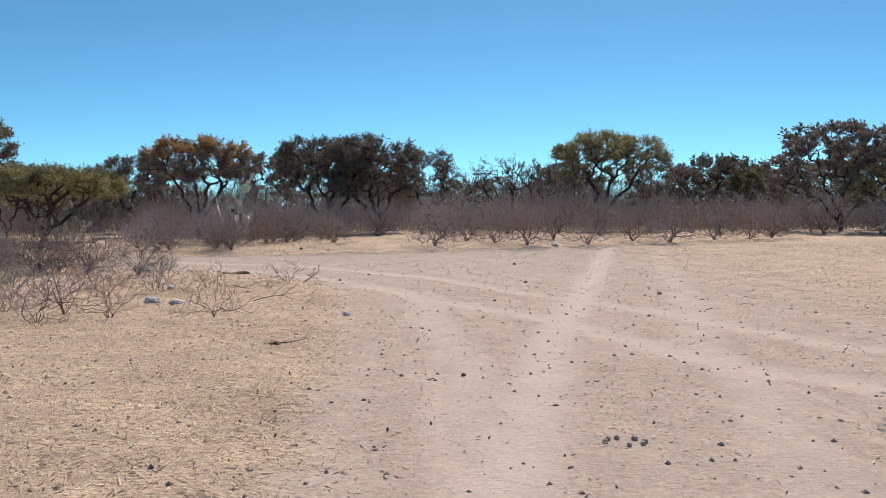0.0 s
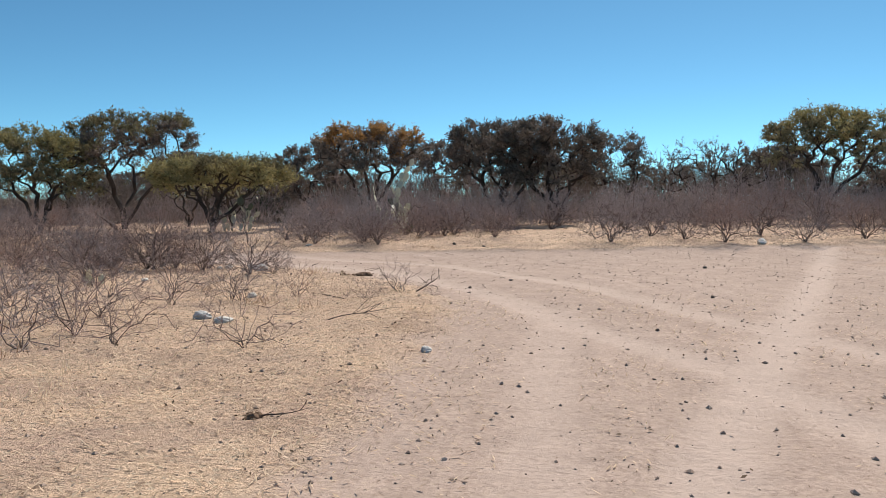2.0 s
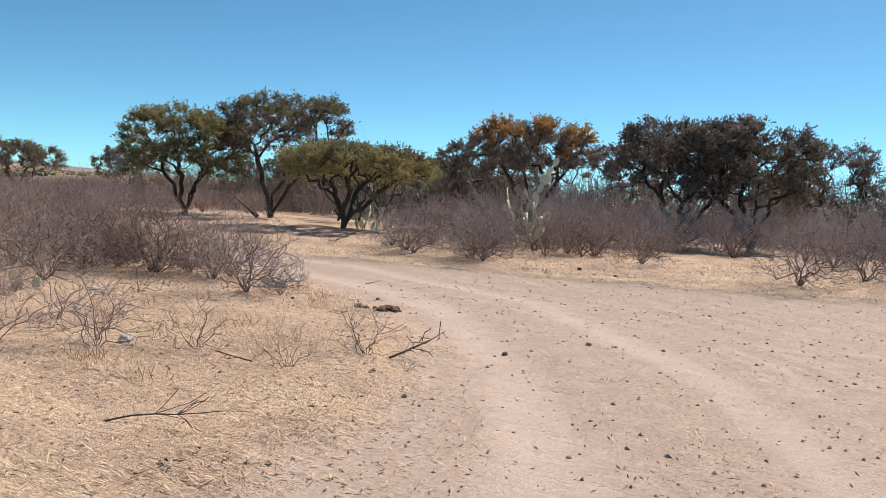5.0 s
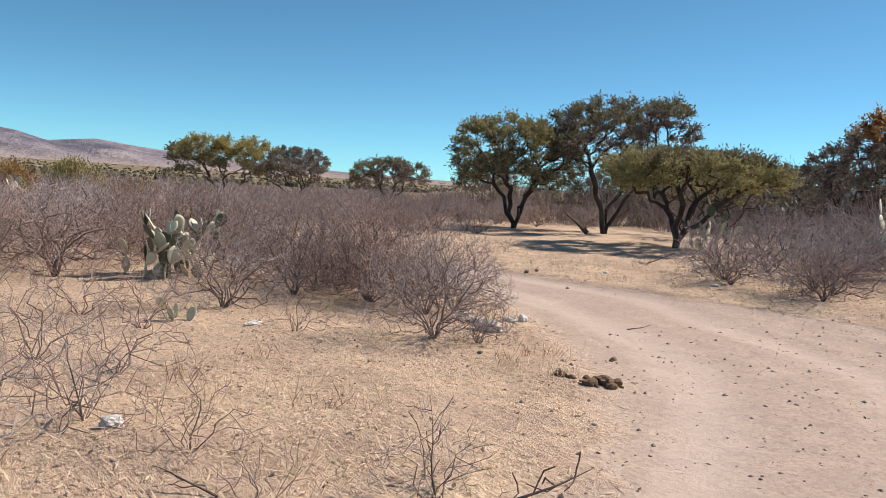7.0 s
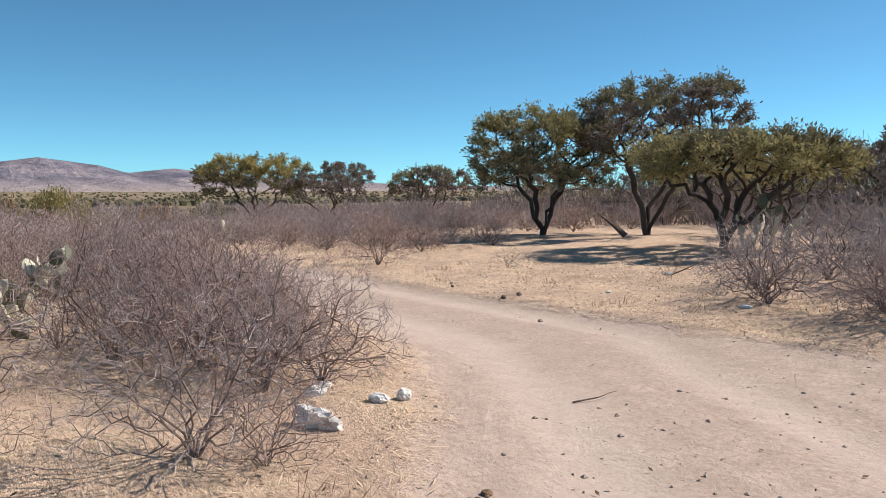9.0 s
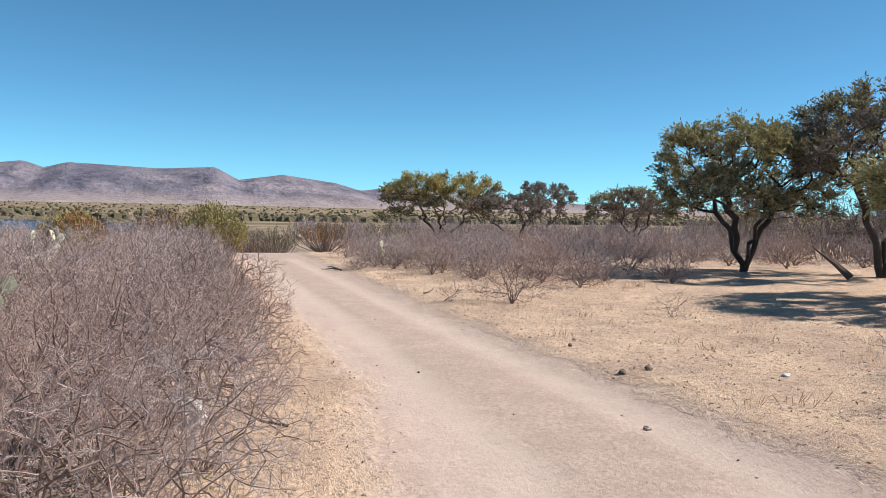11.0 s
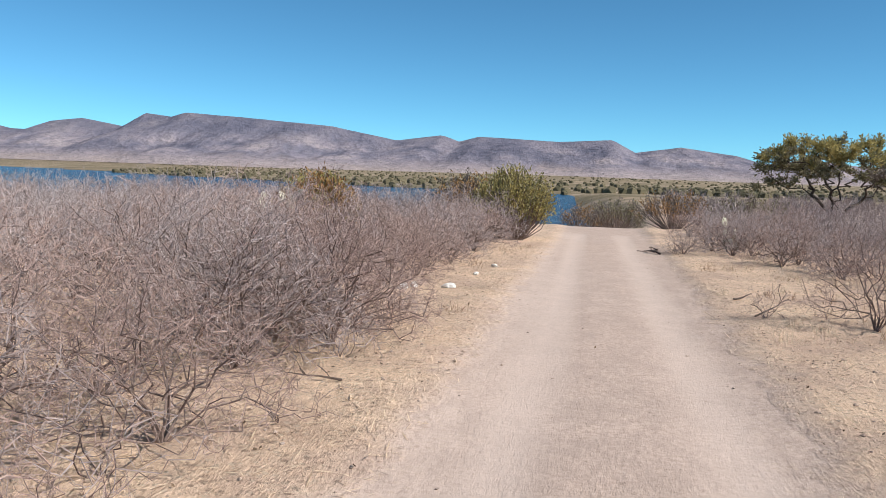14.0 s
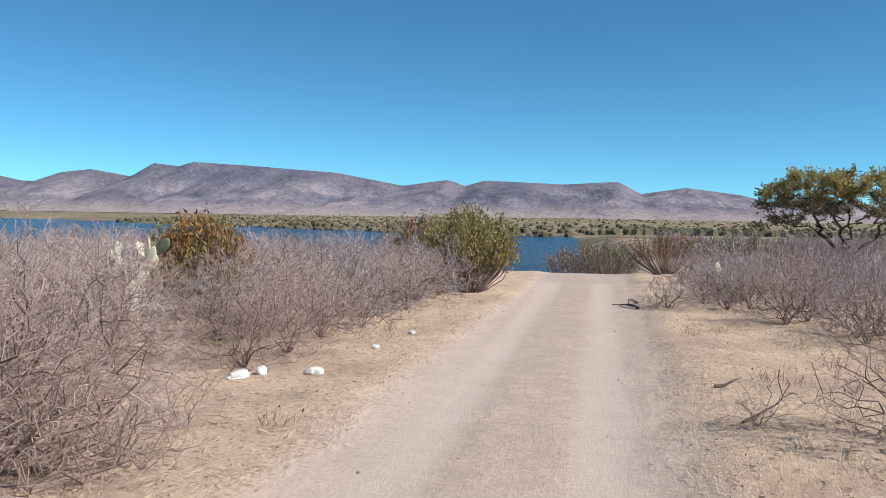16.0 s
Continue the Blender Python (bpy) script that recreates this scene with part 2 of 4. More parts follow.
MAT_LEAF_GREEN = varied("olive_green_leaf", (0.20, 0.182, 0.08), (0.47, 0.405, 0.20), 0.8, 3, 0.3, 0.28)
MAT_LEAF_MID = varied("grey_green_leaf", (0.145, 0.13, 0.068), (0.38, 0.33, 0.20), 0.8, 3, 0.3, 0.25)
MAT_LEAF_RUST = varied("rust_dry_leaf", (0.26, 0.135, 0.05), (0.48, 0.28, 0.12), 0.8, 3, 0.3, 0.4)
MAT_LEAF_YELLOW = varied("yellow_green_leaf", (0.27, 0.22, 0.075), (0.50, 0.41, 0.17), 0.8, 3, 0.3, 0.38)
MAT_PAD = varied("pale_green_cactus_skin", (0.46, 0.44, 0.30), (0.72, 0.68, 0.51), 0.5, 18, 0.2, spec=0.5)
MAT_PAD_OLD = varied("dark_cactus_skin", (0.075, 0.085, 0.055), (0.155, 0.16, 0.10), 0.65, 12, 0.4, spec=0.35)
MAT_STONE = varied("grey_brown_pebble", (0.30, 0.23, 0.19), (0.58, 0.47, 0.40), 0.9, 30, 0.15)
MAT_WHITE = varied("chalky_white_stone", (0.62, 0.58, 0.53), (0.78, 0.75, 0.71), 0.85, 14, 0.5, bump=0.01)
MAT_DARKSTONE = varied("dark_stone", (0.12, 0.095, 0.08), (0.30, 0.235, 0.195), 0.9, 25, 0.6, bump=0.01)
MAT_DUNG = varied("dry_dung", (0.12, 0.068, 0.042), (0.25, 0.155, 0.10), 0.95, 60, 0.8, bump=0.01)
MAT_STRAW = varied("dry_straw", (0.66, 0.50, 0.345), (0.91, 0.755, 0.57), 0.85, 6, 0.2, 0.45)
MAT_RUST_GRASS = varied("rust_grass", (0.30, 0.17, 0.10), (0.52, 0.34, 0.21), 0.85, 6, 0.3, 0.4)
MAT_DEADLEAF = varied("dead_leaf_litter", (0.09, 0.06, 0.04), (0.24, 0.16, 0.10), 0.9, 20, 0.4)
MAT_WOOD = varied("weathered_wood", (0.09, 0.065, 0.055), (0.19, 0.14, 0.115), 0.9, 25, 0.7)
MAT_SCRUB_FAR = varied("far_scrub", (0.085, 0.075, 0.042), (0.20, 0.16, 0.10), 0.95, 0.4, 0.5)
MAT_SCRUB_TALL = varied("tall_grey_scrub", (0.18, 0.14, 0.115), (0.33, 0.27, 0.235), 0.9, 2, 0.4)
MAT_CLOD = varied("dry_earth_clod", (0.30, 0.22, 0.175), (0.58, 0.45, 0.37), 0.95, 40, 0.3)
MAT_PLASTIC = varied("faded_white_plastic", (0.60, 0.58, 0.55), (0.74, 0.72, 0.70), 0.5, 10, 0.4)


# ---- the lie of the land ----
def step(a, b, v):
    t = np.clip((np.asarray(v, float) - a) / (b - a), 0, 1)
    return t * t * (3 - 2 * t)


LEFT_EDGE = [(-70, 21.6), (-30, 21.2), (-22, 20.95), (-14, 20.9), (-10.4, 20.8), (-7.3, 20.3), (-5.2, 19.2), (-3.1, 17.8), (-1.7, 16.1), (-0.7, 13.6), (-0.2, 9.0), (0.0, 4.5), (-0.6, -12)]
RIGHT_EDGE = [(-70, 24.3), (-30, 23.7), (-14, 23.25), (-7, 23.0), (-3.7, 23.1), (0.5, 23.6), (9, 26.0), (22, 31), (45, 36)]


def far_bank(y):
    """The line of the shore across the lake, which runs aslant."""
    return -235 + 0.78 * np.clip(y, -900, 0) - 0.5 * np.clip(y, 0, 400)


def land(x, y):
    """Height of the ground, without its small unevenness."""
    x, y = np.asarray(x, float), np.asarray(y, float)
    z = 0.008 * np.clip(x + 1, -33, 0)
    z = z + 0.28 * step(21, 27, y) * step(-13, -5, x) + 0.22 * step(24, 34, y) * (1 - step(-13, -5, x)) * step(-34, -24, x)
    start = -38 + np.clip((20 - y) * 0.5, 0, 9)
    out = np.maximum(start - x, 0)
    side = 1 - step(-0.5, 1, (y - 23.5 + 0.045 * out) / (4 + 0.03 * out))
    z = z - step(0, 40, out) * 4.6 * side - step(0, 300, out) * 1.9 * (1 - side) - 0.5 * step(0, 10, out) * step(28, 24, y)
    shore = step(0, 45, far_bank(y) - x)
    z = z * (1 - shore) + shore * (-2.5 + 16 * step(0, 2100, far_bank(y) - 150 - x))
    return z


def edge_distance(x, y, line):
    """Signed distance to a line of points, positive on its left."""
    best = np.full(np.shape(x), 1e9)
    sign = np.ones(np.shape(x))
    for (x0, y0), (x1, y1) in zip(line, line[1:]):
        dx, dy = x1 - x0, y1 - y0
        t = np.clip(((x - x0) * dx + (y - y0) * dy) / (dx * dx + dy * dy), 0, 1)
        d = np.hypot(x - x0 - t * dx, y - y0 - t * dy)
        s = np.sign(dx * (y - y0) - dy * (x - x0))
        near = d < best
        best, sign = np.where(near, d, best), np.where(near, s, sign)
    return best * sign


def along(x, y):
    """How far along the bend of the track, in metres."""
    best, run, out = np.full(np.shape(x), 1e9), 0.0, np.zeros(np.shape(x))
    for (x0, y0), (x1, y1) in zip(LEFT_EDGE, LEFT_EDGE[1:]):
        dx, dy = x1 - x0, y1 - y0
        t = np.clip(((x - x0) * dx + (y - y0) * dy) / (dx * dx + dy * dy), 0, 1)
        d = np.hypot(x - x0 - t * dx, y - y0 - t * dy)
        out, best = np.where(d < best, run + t * math.hypot(dx, dy), out), np.minimum(d, best)
        run += math.hypot(dx, dy)
    return out


def on_track(x, y):
    """How far inside the bare dirt, in metres."""
    return np.minimum(edge_distance(x, y, LEFT_EDGE), -edge_distance(x, y, RIGHT_EDGE))


TYRES = [[(0.4, -6), (1.0, 4.7), (1.8, 9.0), (3.9, 17.8), (6.0, 27.0)], [(1.9, -6), (2.5, 4.7), (3.3, 9.0), (5.4, 17.8), (7.5, 27.0)],
         [(6.5, 4.0), (3.1, 7.7), (2.0, 10.7), (0.7, 12.8), (-0.7, 15.6), (-3.4, 19.2), (-7.5, 21.2), (-14, 21.5), (-34, 21.7)],
         [(8.0, 5.5), (4.4, 8.8), (3.3, 11.6), (2.0, 13.8), (0.7, 16.6), (-2.4, 20.4), (-7.0, 22.6), (-14, 22.75), (-34, 23.0)],
         [(0.9, -6), (0.9, 7.8), (0.4, 13.9), (-2.2, 17.8), (-5.2, 20.4), (-8.5, 21.0), (-34, 21.2)]]


def axis(lo, hi, fine, reach, grow=1.16):
    mid = list(np.arange(lo, hi + 1e-6, fine))
    for sign in (-1, 1):
        s, v, out = fine, (lo if sign < 0 else hi), []
        while abs(v) < reach:
            s *= grow
            v += sign * s
            out.append(v)
        mid = out[::-1] + mid if sign < 0 else mid + out
    return np.array(mid)


def build_ground():
    xs, ys = axis(-30, 8, 0.16, 4700), axis(2, 28, 0.16, 4700)
    X, Y = np.meshgrid(xs, ys)
    inside = on_track(X, Y)
    Z = land(X, Y)
    near = (np.abs(X + 11) < 60) & (np.abs(Y - 15) < 60)
    lump = np.zeros(X.shape)
    for i, j in zip(*np.nonzero(near)):
        p = Vector((X[i, j], Y[i, j], 0))
        lump[i, j] = noise.fractal(p * 0.8, 0.6, 2.1, 4)
    track = step(-0.65, 0.35, inside)
    tyre = np.zeros(X.shape)
    for k, line in enumerate(TYRES):
        d = np.abs(edge_distance(X, Y, line))
        tyre = np.maximum(tyre, (1 - step(0.10, 0.34, d)) * (1.0, 0.55, 0.9, 0.8, 0.6)[k])
    tyre = tyre * step(-0.2, 0.3, inside) * step(-38, -33, X)
    rut = -0.018 * tyre
    rim = np.exp(-((inside + 0.25) / 0.3) ** 2) * 0.010
    Z = Z + near * (lump * 0.045 * (1 - 0.75 * track) - 0.035 * track + rut + rim)
    # the open dirt fades out towards its far side
    fade = track * (1 - 0.55 * step(3, 9, X))
    faint = step(-40, -70, X)
    far = np.maximum(step(-55, -90, X), np.maximum(step(60, 110, Y), np.maximum(step(40, 90, X), step(-30, -80, Y))))
    ny, nx = X.shape
    idx = np.arange(nx * ny).reshape(ny, nx)
    quads = np.stack([idx[:-1, :-1], idx[:-1, 1:], idx[1:, 1:], idx[1:, :-1]], -1).reshape(-1, 4)
    me = bpy.data.meshes.new("ground")
    me.from_pydata(np.stack([X, Y, Z], -1).reshape(-1, 3).tolist(), [], quads.tolist())
    for key, val in (("track", fade * (1 - faint)), ("far", far), ("tyre", tyre), ("lane", edge_distance(X, Y, LEFT_EDGE)), ("along", along(X, Y)), ("worn", np.maximum(tyre * 0.7, 0.94 * step(-3, -7, X) * step(0.0, 0.7, inside)))):
        me.attributes.new(key, 'FLOAT', 'POINT').data.foreach_set("value", val.ravel().astype(np.float32))
    me.shade_smooth()
    me.materials.append(MAT_GROUND)
    GRID.append((xs, ys, Z))
    return tagged(new("ground", me), "dry pinkish soil with a dusty dirt track and straw litter", "ground", kind="structure")


GRID = []
build_ground()


def land_at(x, y):
    """Height of the finished ground."""
    xs, ys, Z = GRID[0]
    x, y = np.asarray(x, float), np.asarray(y, float)
    i, j = np.clip(np.searchsorted(xs, x) - 1, 0, len(xs) - 2), np.clip(np.searchsorted(ys, y) - 1, 0, len(ys) - 2)
    u, v = (x - xs[i]) / (xs[i + 1] - xs[i]), (y - ys[j]) / (ys[j + 1] - ys[j])
    return (Z[j, i] * (1 - u) + Z[j, i + 1] * u) * (1 - v) + (Z[j + 1, i] * (1 - u) + Z[j + 1, i + 1] * u) * v


def height(x, y):
    return float(land_at(x, y))


def build_lake():
    me = bpy.data.meshes.new("lake")
    me.from_pydata([(-1000, -1000, -3), (-46, -1000, -3), (-46, 90, -3), (-1000, 90, -3)], [], [(0, 1, 2, 3)])
    me.materials.append(MAT_WATER)
    return tagged(new("water", me), "wind-rippled dark blue lake beyond the scrub", "lake", kind="structure")


build_lake()

RIDGE = [(-3600, 90), (-2900, 120), (-2301, 152), (-2201, 132), (-2126, 130), (-2028, 165), (-1894, 180), (-1726, 152), (-1632, 205), (-1527, 192), (-1469, 210), (-1253, 197),
         (-899, 172), (-653, 126), (-486, 150), (-424, 128), (-353, 148), (-72, 137), (113, 148), (191, 106), (342, 129), (528, 105), (620, 80), (770, 98), (897, 84), (1117, 66),
         (1498, 50), (1807, 40), (2600, 30), (3600, 20)]


def build_mountains():
    ry, rz = zip(*RIDGE)
    ys = np.linspace(-3500, 3500, 420)
    ts = np.linspace(0, 1.35, 46)
    verts = []
    for t in ts:
        for y in ys:
            top = np.interp(y, ry, rz)
            x = -2250 - 750 * t
            up = min(t, 1.0)
            g = noise.ridged_multi_fractal(Vector((x * 0.0016, y * 0.0042, 3.1)), 1.0, 2.1, 5, 1.0, 2.0)
            prof = up ** 1.55 * (1 - 0.34 * (g - 0.9) * (1 - up) * 1.6) + 0.10 * math.sin(up * math.pi) * noise.noise(Vector((x * 0.004, y * 0.003, 0)))
            z = 8 + (top - 8) * max(prof, 0)
            if t > 1:
                z = top - (t - 1) * 260
            verts.append((x, y, z))
    n = len(ys)
    faces = [(r * n + c, r * n + c + 1, (r + 1) * n + c + 1, (r + 1) * n + c) for r in range(len(ts) - 1) for c in range(n - 1)]
    me = bpy.data.meshes.new("mountain_range")
    me.from_pydata(verts, [], faces)
    me.flip_normals()
    me.shade_smooth()
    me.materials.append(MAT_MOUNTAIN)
    return tagged(new("backdrop", me), "hazy mauve mountain range with flat-topped ridges", "mountains", kind="structure")


build_mountains()


# ---- building blocks ----
class Shape:
    """Collects the limbs, leaves and other faces of one mesh."""

    def __init__(self):
        self.v, self.f, self.limbs, self.leaves = [], [], [], []

    def limb(self, a, b, ra, rb, sides):
        self.limbs.append((sides, a[0], a[1], a[2], b[0], b[1], b[2], ra, rb))

    def leaf(self, p, way, side, length, width):
        self.leaves.append((*p, *way, *side, length, width))

    def mesh(self, name, mat, smooth=False):
        v, f = [np.array(self.v, float).reshape(-1, 3)], list(self.f)
        at = len(self.v)
        rows = np.array(self.limbs, float).reshape(-1, 9)
        for n in sorted({int(k) for k in rows[:, 0]}):
            r = rows[rows[:, 0] == n]
            a, b, ra, rb = r[:, 1:4], r[:, 4:7], r[:, 7:8], r[:, 8:9]
            d = b - a
            d = d / np.maximum(np.linalg.norm(d, axis=1, keepdims=True), 1e-9)
            u = np.cross(d, np.where(np.abs(d[:, 1:2]) < 0.8, (0.31, 0.87, 0.39), (0.9, 0.2, 0.39)))
            u = u / np.maximum(np.linalg.norm(u, axis=1, keepdims=True), 1e-9)
            w = np.cross(d, u)
            g = np.arange(n) * 2 * math.pi / n
            ring = u[:, None, :] * np.cos(g)[None, :, None] + w[:, None, :] * np.sin(g)[None, :, None]
            both = np.concatenate([(a - d * ra * 0.3)[:, None, :] + ring * ra[:, None, :], (b + d * rb * 0.3)[:, None, :] + ring * rb[:, None, :]], 1)
            v.append(both.reshape(-1, 3))
            k = np.arange(n)
            q = np.stack([k, (k + 1) % n, n + (k + 1) % n, n + k], 1)
            f += (at + (np.arange(len(r)) * 2 * n)[:, None, None] + q[None]).reshape(-1, 4).tolist()
            at += len(r) * 2 * n
        if self.leaves:
            r = np.array(self.leaves, float)
            p, w, s, L, W = r[:, 0:3], r[:, 3:6], r[:, 6:9], r[:, 9:10], r[:, 10:11]
            v.append(np.stack([p, p + w * L * 0.5 + s * W * 0.5, p + w * L, p + w * L * 0.5 - s * W * 0.5], 1).reshape(-1, 3))
            f += (at + np.arange(len(r) * 4).reshape(-1, 4)).tolist()
        me = bpy.data.meshes.new(name)
        me.from_pydata(np.concatenate(v).tolist(), [], f)
        me.materials.append(mat)
        if smooth:
            me.shade_smooth()
        return me


def part(name, me, parent, label=""):
    ob = new(name, me)
    ob.parent = parent
    return tagged(ob, label) if label else ob


def empty_at(name, x, y, turn=0.0, size=1.0, sink=0.03):
    ob = new(name)
    ob.matrix_basis = pose(x, y, height(x, y) - sink, 0, 0, turn)
    ob.scale = (size, size, size)
    return ob


def grow(rng, stems, targets, bend=0.12, thrift=0.4, piece=0.3):
    """Joins targets to stems as branches: places, parents, and the number of tips that each bears."""
    P, parent, run, tips = [np.array(stems[0][0], float)], [-1], [0.0], []
    for s in stems:
        last = 0
        for q in s[1:]:
            q = np.array(q, float)
            P.append(q)
            parent.append(last)
            run.append(run[last] + np.linalg.norm(q - P[last]))
            last = len(P) - 1
    arr = np.zeros((len(P) + len(targets) * 6, 3))
    rl = np.zeros(len(arr))
    arr[:len(P)], rl[:len(P)] = P, run
    cnt = len(P)
    for t in sorted(targets, key=lambda q: np.linalg.norm(np.asarray(q) - P[0])):
        t = np.asarray(t, float)
        d = np.linalg.norm(arr[1:cnt] - t, axis=1) + thrift * rl[1:cnt]
        i = int(np.argmin(d)) + 1
        gap = np.linalg.norm(t - arr[i])
        k = int(min(5, max(1, round(gap / piece))))
        last, a = i, arr[i].copy()
        for j in range(1, k + 1):
            f = j / k
            q = a + (t - a) * f
            if j < k:
                q = q + rng.normal(0, bend, 3) * gap * 0.5 * (1.0, 1.0, 0.7)
            arr[cnt], rl[cnt] = q, rl[last] + np.linalg.norm(q - arr[last])
            parent.append(last)
            last = cnt
            cnt += 1
        tips.append(last)
    load = np.zeros(cnt)
    for t in tips:
        load[t] += 1
    for i in range(cnt - 1, 0, -1):
        load[parent[i]] += load[i]
    return arr[:cnt], parent, load, tips


def unit(v):
    x, y, z = v
    return np.array((x, y, z)) / max(math.sqrt(x * x + y * y + z * z), 1e-9)


def across(w, q):
    """A unit way square to w."""
    return unit((w[1] * q[2] - w[2] * q[1], w[2] * q[0] - w[0] * q[2], w[0] * q[1] - w[1] * q[0]))


def shrub_meshes(seed, R, H, n, twigs, thick, spread=0.75, mat=MAT_TWIG, stalks=9, short=1.0):
    """A leafless thorn shrub: dark crooked stems from one narrow foot, and a haze of short zigzag twigs."""
    rng = np.random.default_rng(seed)
    stems = []
    for k in range(stalks):
        a = 2 * math.pi * (k + rng.uniform(-0.4, 0.4)) / stalks
        reach, up = R * rng.uniform(0.15, spread), H * rng.uniform(0.4, 0.65)
        e = np.array((math.cos(a) * reach, math.sin(a) * reach, up))
        line = [(0, 0, 0)]
        for f in (0.2, 0.4, 0.6, 0.8):
            line.append(e * (f ** 1.1, f ** 1.1, f ** 0.9) + rng.normal(0, 0.045, 3) * (R, R, 0.4 * H))
        stems.append(line + [e])
    targets = []
    while len(targets) < n:
        q = rng.uniform(-1, 1, 3)
        r = np.linalg.norm(q[:2])
        if r > 1:
            continue
        lump = noise.noise(Vector((q[0] * 2.4, q[1] * 2.4, seed)))
        top = max(0, 1 - r ** 2.4) ** 0.5 * (0.84 + 0.4 * lump)
        low = 0.05 + 0.14 * r * r
        z = (q[2] + 1) / 2
        if z > top + 0.04 or z < low * 0.8 or rng.random() > 0.45 + 0.55 * (z / max(top, 0.2)) ** 1.5:
            continue
        targets.append((q[0] * R, q[1] * R, z * H))
    P, parent, load, tips = grow(rng, stems, targets, 0.5, 0.3, 0.10)
    stem, twig = Shape(), Shape()
    rad = thick * np.maximum(load, 0.6) ** 0.36
    for i in range(1, len(P)):
        p = parent[i]
        dst = stem if load[i] > 5 else twig
        dst.limb(P[p], P[i], min(rad[p], rad[i] * 1.4), rad[i], 5 if load[i] > 20 else 3)
    for i in range(1, len(P)):
        if load[i] > 2.5:
            continue
        out = unit(P[i] - P[parent[i]])
        for _ in range(twigs if load[i] <= 1 else 1):
            w = unit(out * 0.7 + rng.normal(0, 0.7, 3) + (0, 0, 0.25))
            L = rng.uniform(0.035, 0.095) * short
            a, r = P[i] - out * rng.uniform(0, 0.05), thick * 0.8
            for j in range(3):
                b = a + w * L * (0.55 - 0.08 * j)
                twig.limb(a, b, r, r * 0.78, 3)
                a, r, w = b, r * 0.78, unit(w + rng.normal(0, 0.42, 3))
    return stem.mesh("stems", MAT_STEM), twig.mesh("twigs", mat)


def shrub(meshes, x, y, size, turn, label, group="dry shrubs", flat=1.0):
    ob = empty_at("shrub", x, y, turn, size)
    ob.scale[2] = size * flat
    part("stem", meshes[0], ob)
    tagged(part("twigwork", meshes[1], ob), kind="stuff")
    return tagged(ob, label, "shrub", group)


def tree(name, x, y, H, rx, ry, under, leaves, mats, label, seed, stems=3, tips=150, size=0.11, turn=0.0, lean=(0, 0), bare=0.0, trunk=0.10, ball=0.42, hollow=0.25, flat=0.55):
    """A flat-crowned thorn tree: forked trunk, crooked limbs, and leaf sprays gathered in clumps."""
    rng = np.random.default_rng(seed)
    H = H - ball * 0.75 - 0.25
    st = []
    bole = np.array((lean[0] * 0.06 + rng.normal(0, 0.04), lean[1] * 0.06 + rng.normal(0, 0.04), min(0.3, under * 0.16)))
    for k in range(stems):
        a = 2 * math.pi * (k + rng.uniform(-0.3, 0.3)) / stems
        e = np.array((math.cos(a) * rx * 0.42 + lean[0], math.sin(a) * ry * 0.42 + lean[1], under * rng.uniform(0.85, 1.15)))
        root = bole + np.array((math.cos(a), math.sin(a), 0)) * trunk * 0.55
        line = [(0, 0, 0), root]
        for f in (0.2, 0.4, 0.6, 0.8):
            line.append(root + (e - root) * (f, f, f ** 0.85) + rng.normal(0, 0.075, 3) * (1, 1, 0.6))
        st.append(line + [e])
    targets = []
    while len(targets) < tips:
        q = rng.uniform(-1, 1, 2)
        r = np.linalg.norm(q)
        if r > 1:
            continue
        lump = noise.noise(Vector((q[0] * 2.3, q[1] * 2.3, seed * 0.7)))
        if lump < -hollow:
            continue
        top = under + (H - under) * (max(0, 1 - r ** 3.2) ** (flat * 0.7) * 0.72 + 0.28 + 0.14 * lump)
        low = under + (H - under) * (0.08 + 0.34 * (1 - r) - 0.10 * r)
        targets.append((q[0] * rx + lean[0], q[1] * ry + lean[1], top - (top - low) * rng.random() ** 1.5))
    P, parent, load, ends = grow(rng, st, targets, 0.22, 0.3, 0.24)
    wood, fol, fol2 = Shape(), Shape(), Shape()
    rad = np.minimum(0.011 * np.maximum(load, 0.5) ** 0.5, trunk * 1.15)
    for i in range(1, len(P)):
        p = parent[i]
        wood.limb(P[p], P[i], min(rad[p], rad[i] * 1.35), rad[i], 7 if load[i] > 25 else 4)
    each = max(1, int(leaves * 3.2) // (tips * 13))
    mid = np.array((lean[0], lean[1], under + (H - under) * 0.2))
    for e in ends:
        if rng.random() < bare:
            continue
        c = P[e]
        out = unit((c - mid) / (rx, ry, (H - under) * 0.9))
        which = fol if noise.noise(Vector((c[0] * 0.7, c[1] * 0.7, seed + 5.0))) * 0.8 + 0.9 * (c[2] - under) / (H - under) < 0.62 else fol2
        for _ in range(each):
            w = unit(out * 0.7 + rng.normal(0, 0.6, 3) * (1, 1, 0.55) + (0, 0, 0.15))
            L = ball * rng.uniform(0.55, 1.2)
            a = c
            wood.limb(a, a + w * L * 0.85, 0.006, 0.003, 3)
            for _ in range(13):
                f = rng.uniform(0.1, 1.0)
                v = unit(w * 0.8 + rng.normal(0, 0.55, 3))
                long = size * rng.uniform(0.7, 1.35)
                which.leaf(a + w * L * f + rng.normal(0, 0.035, 3), v, across(v, rng.normal(0, 1, 3)), long, long * 0.36)
    ob = empty_at(name, x, y, turn)
    part("trunk", wood.mesh("trunk", MAT_BARK, True), ob)
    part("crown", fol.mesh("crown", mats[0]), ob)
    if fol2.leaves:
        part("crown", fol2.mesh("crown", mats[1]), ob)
    return tagged(ob, label, "tree", "thorn trees")


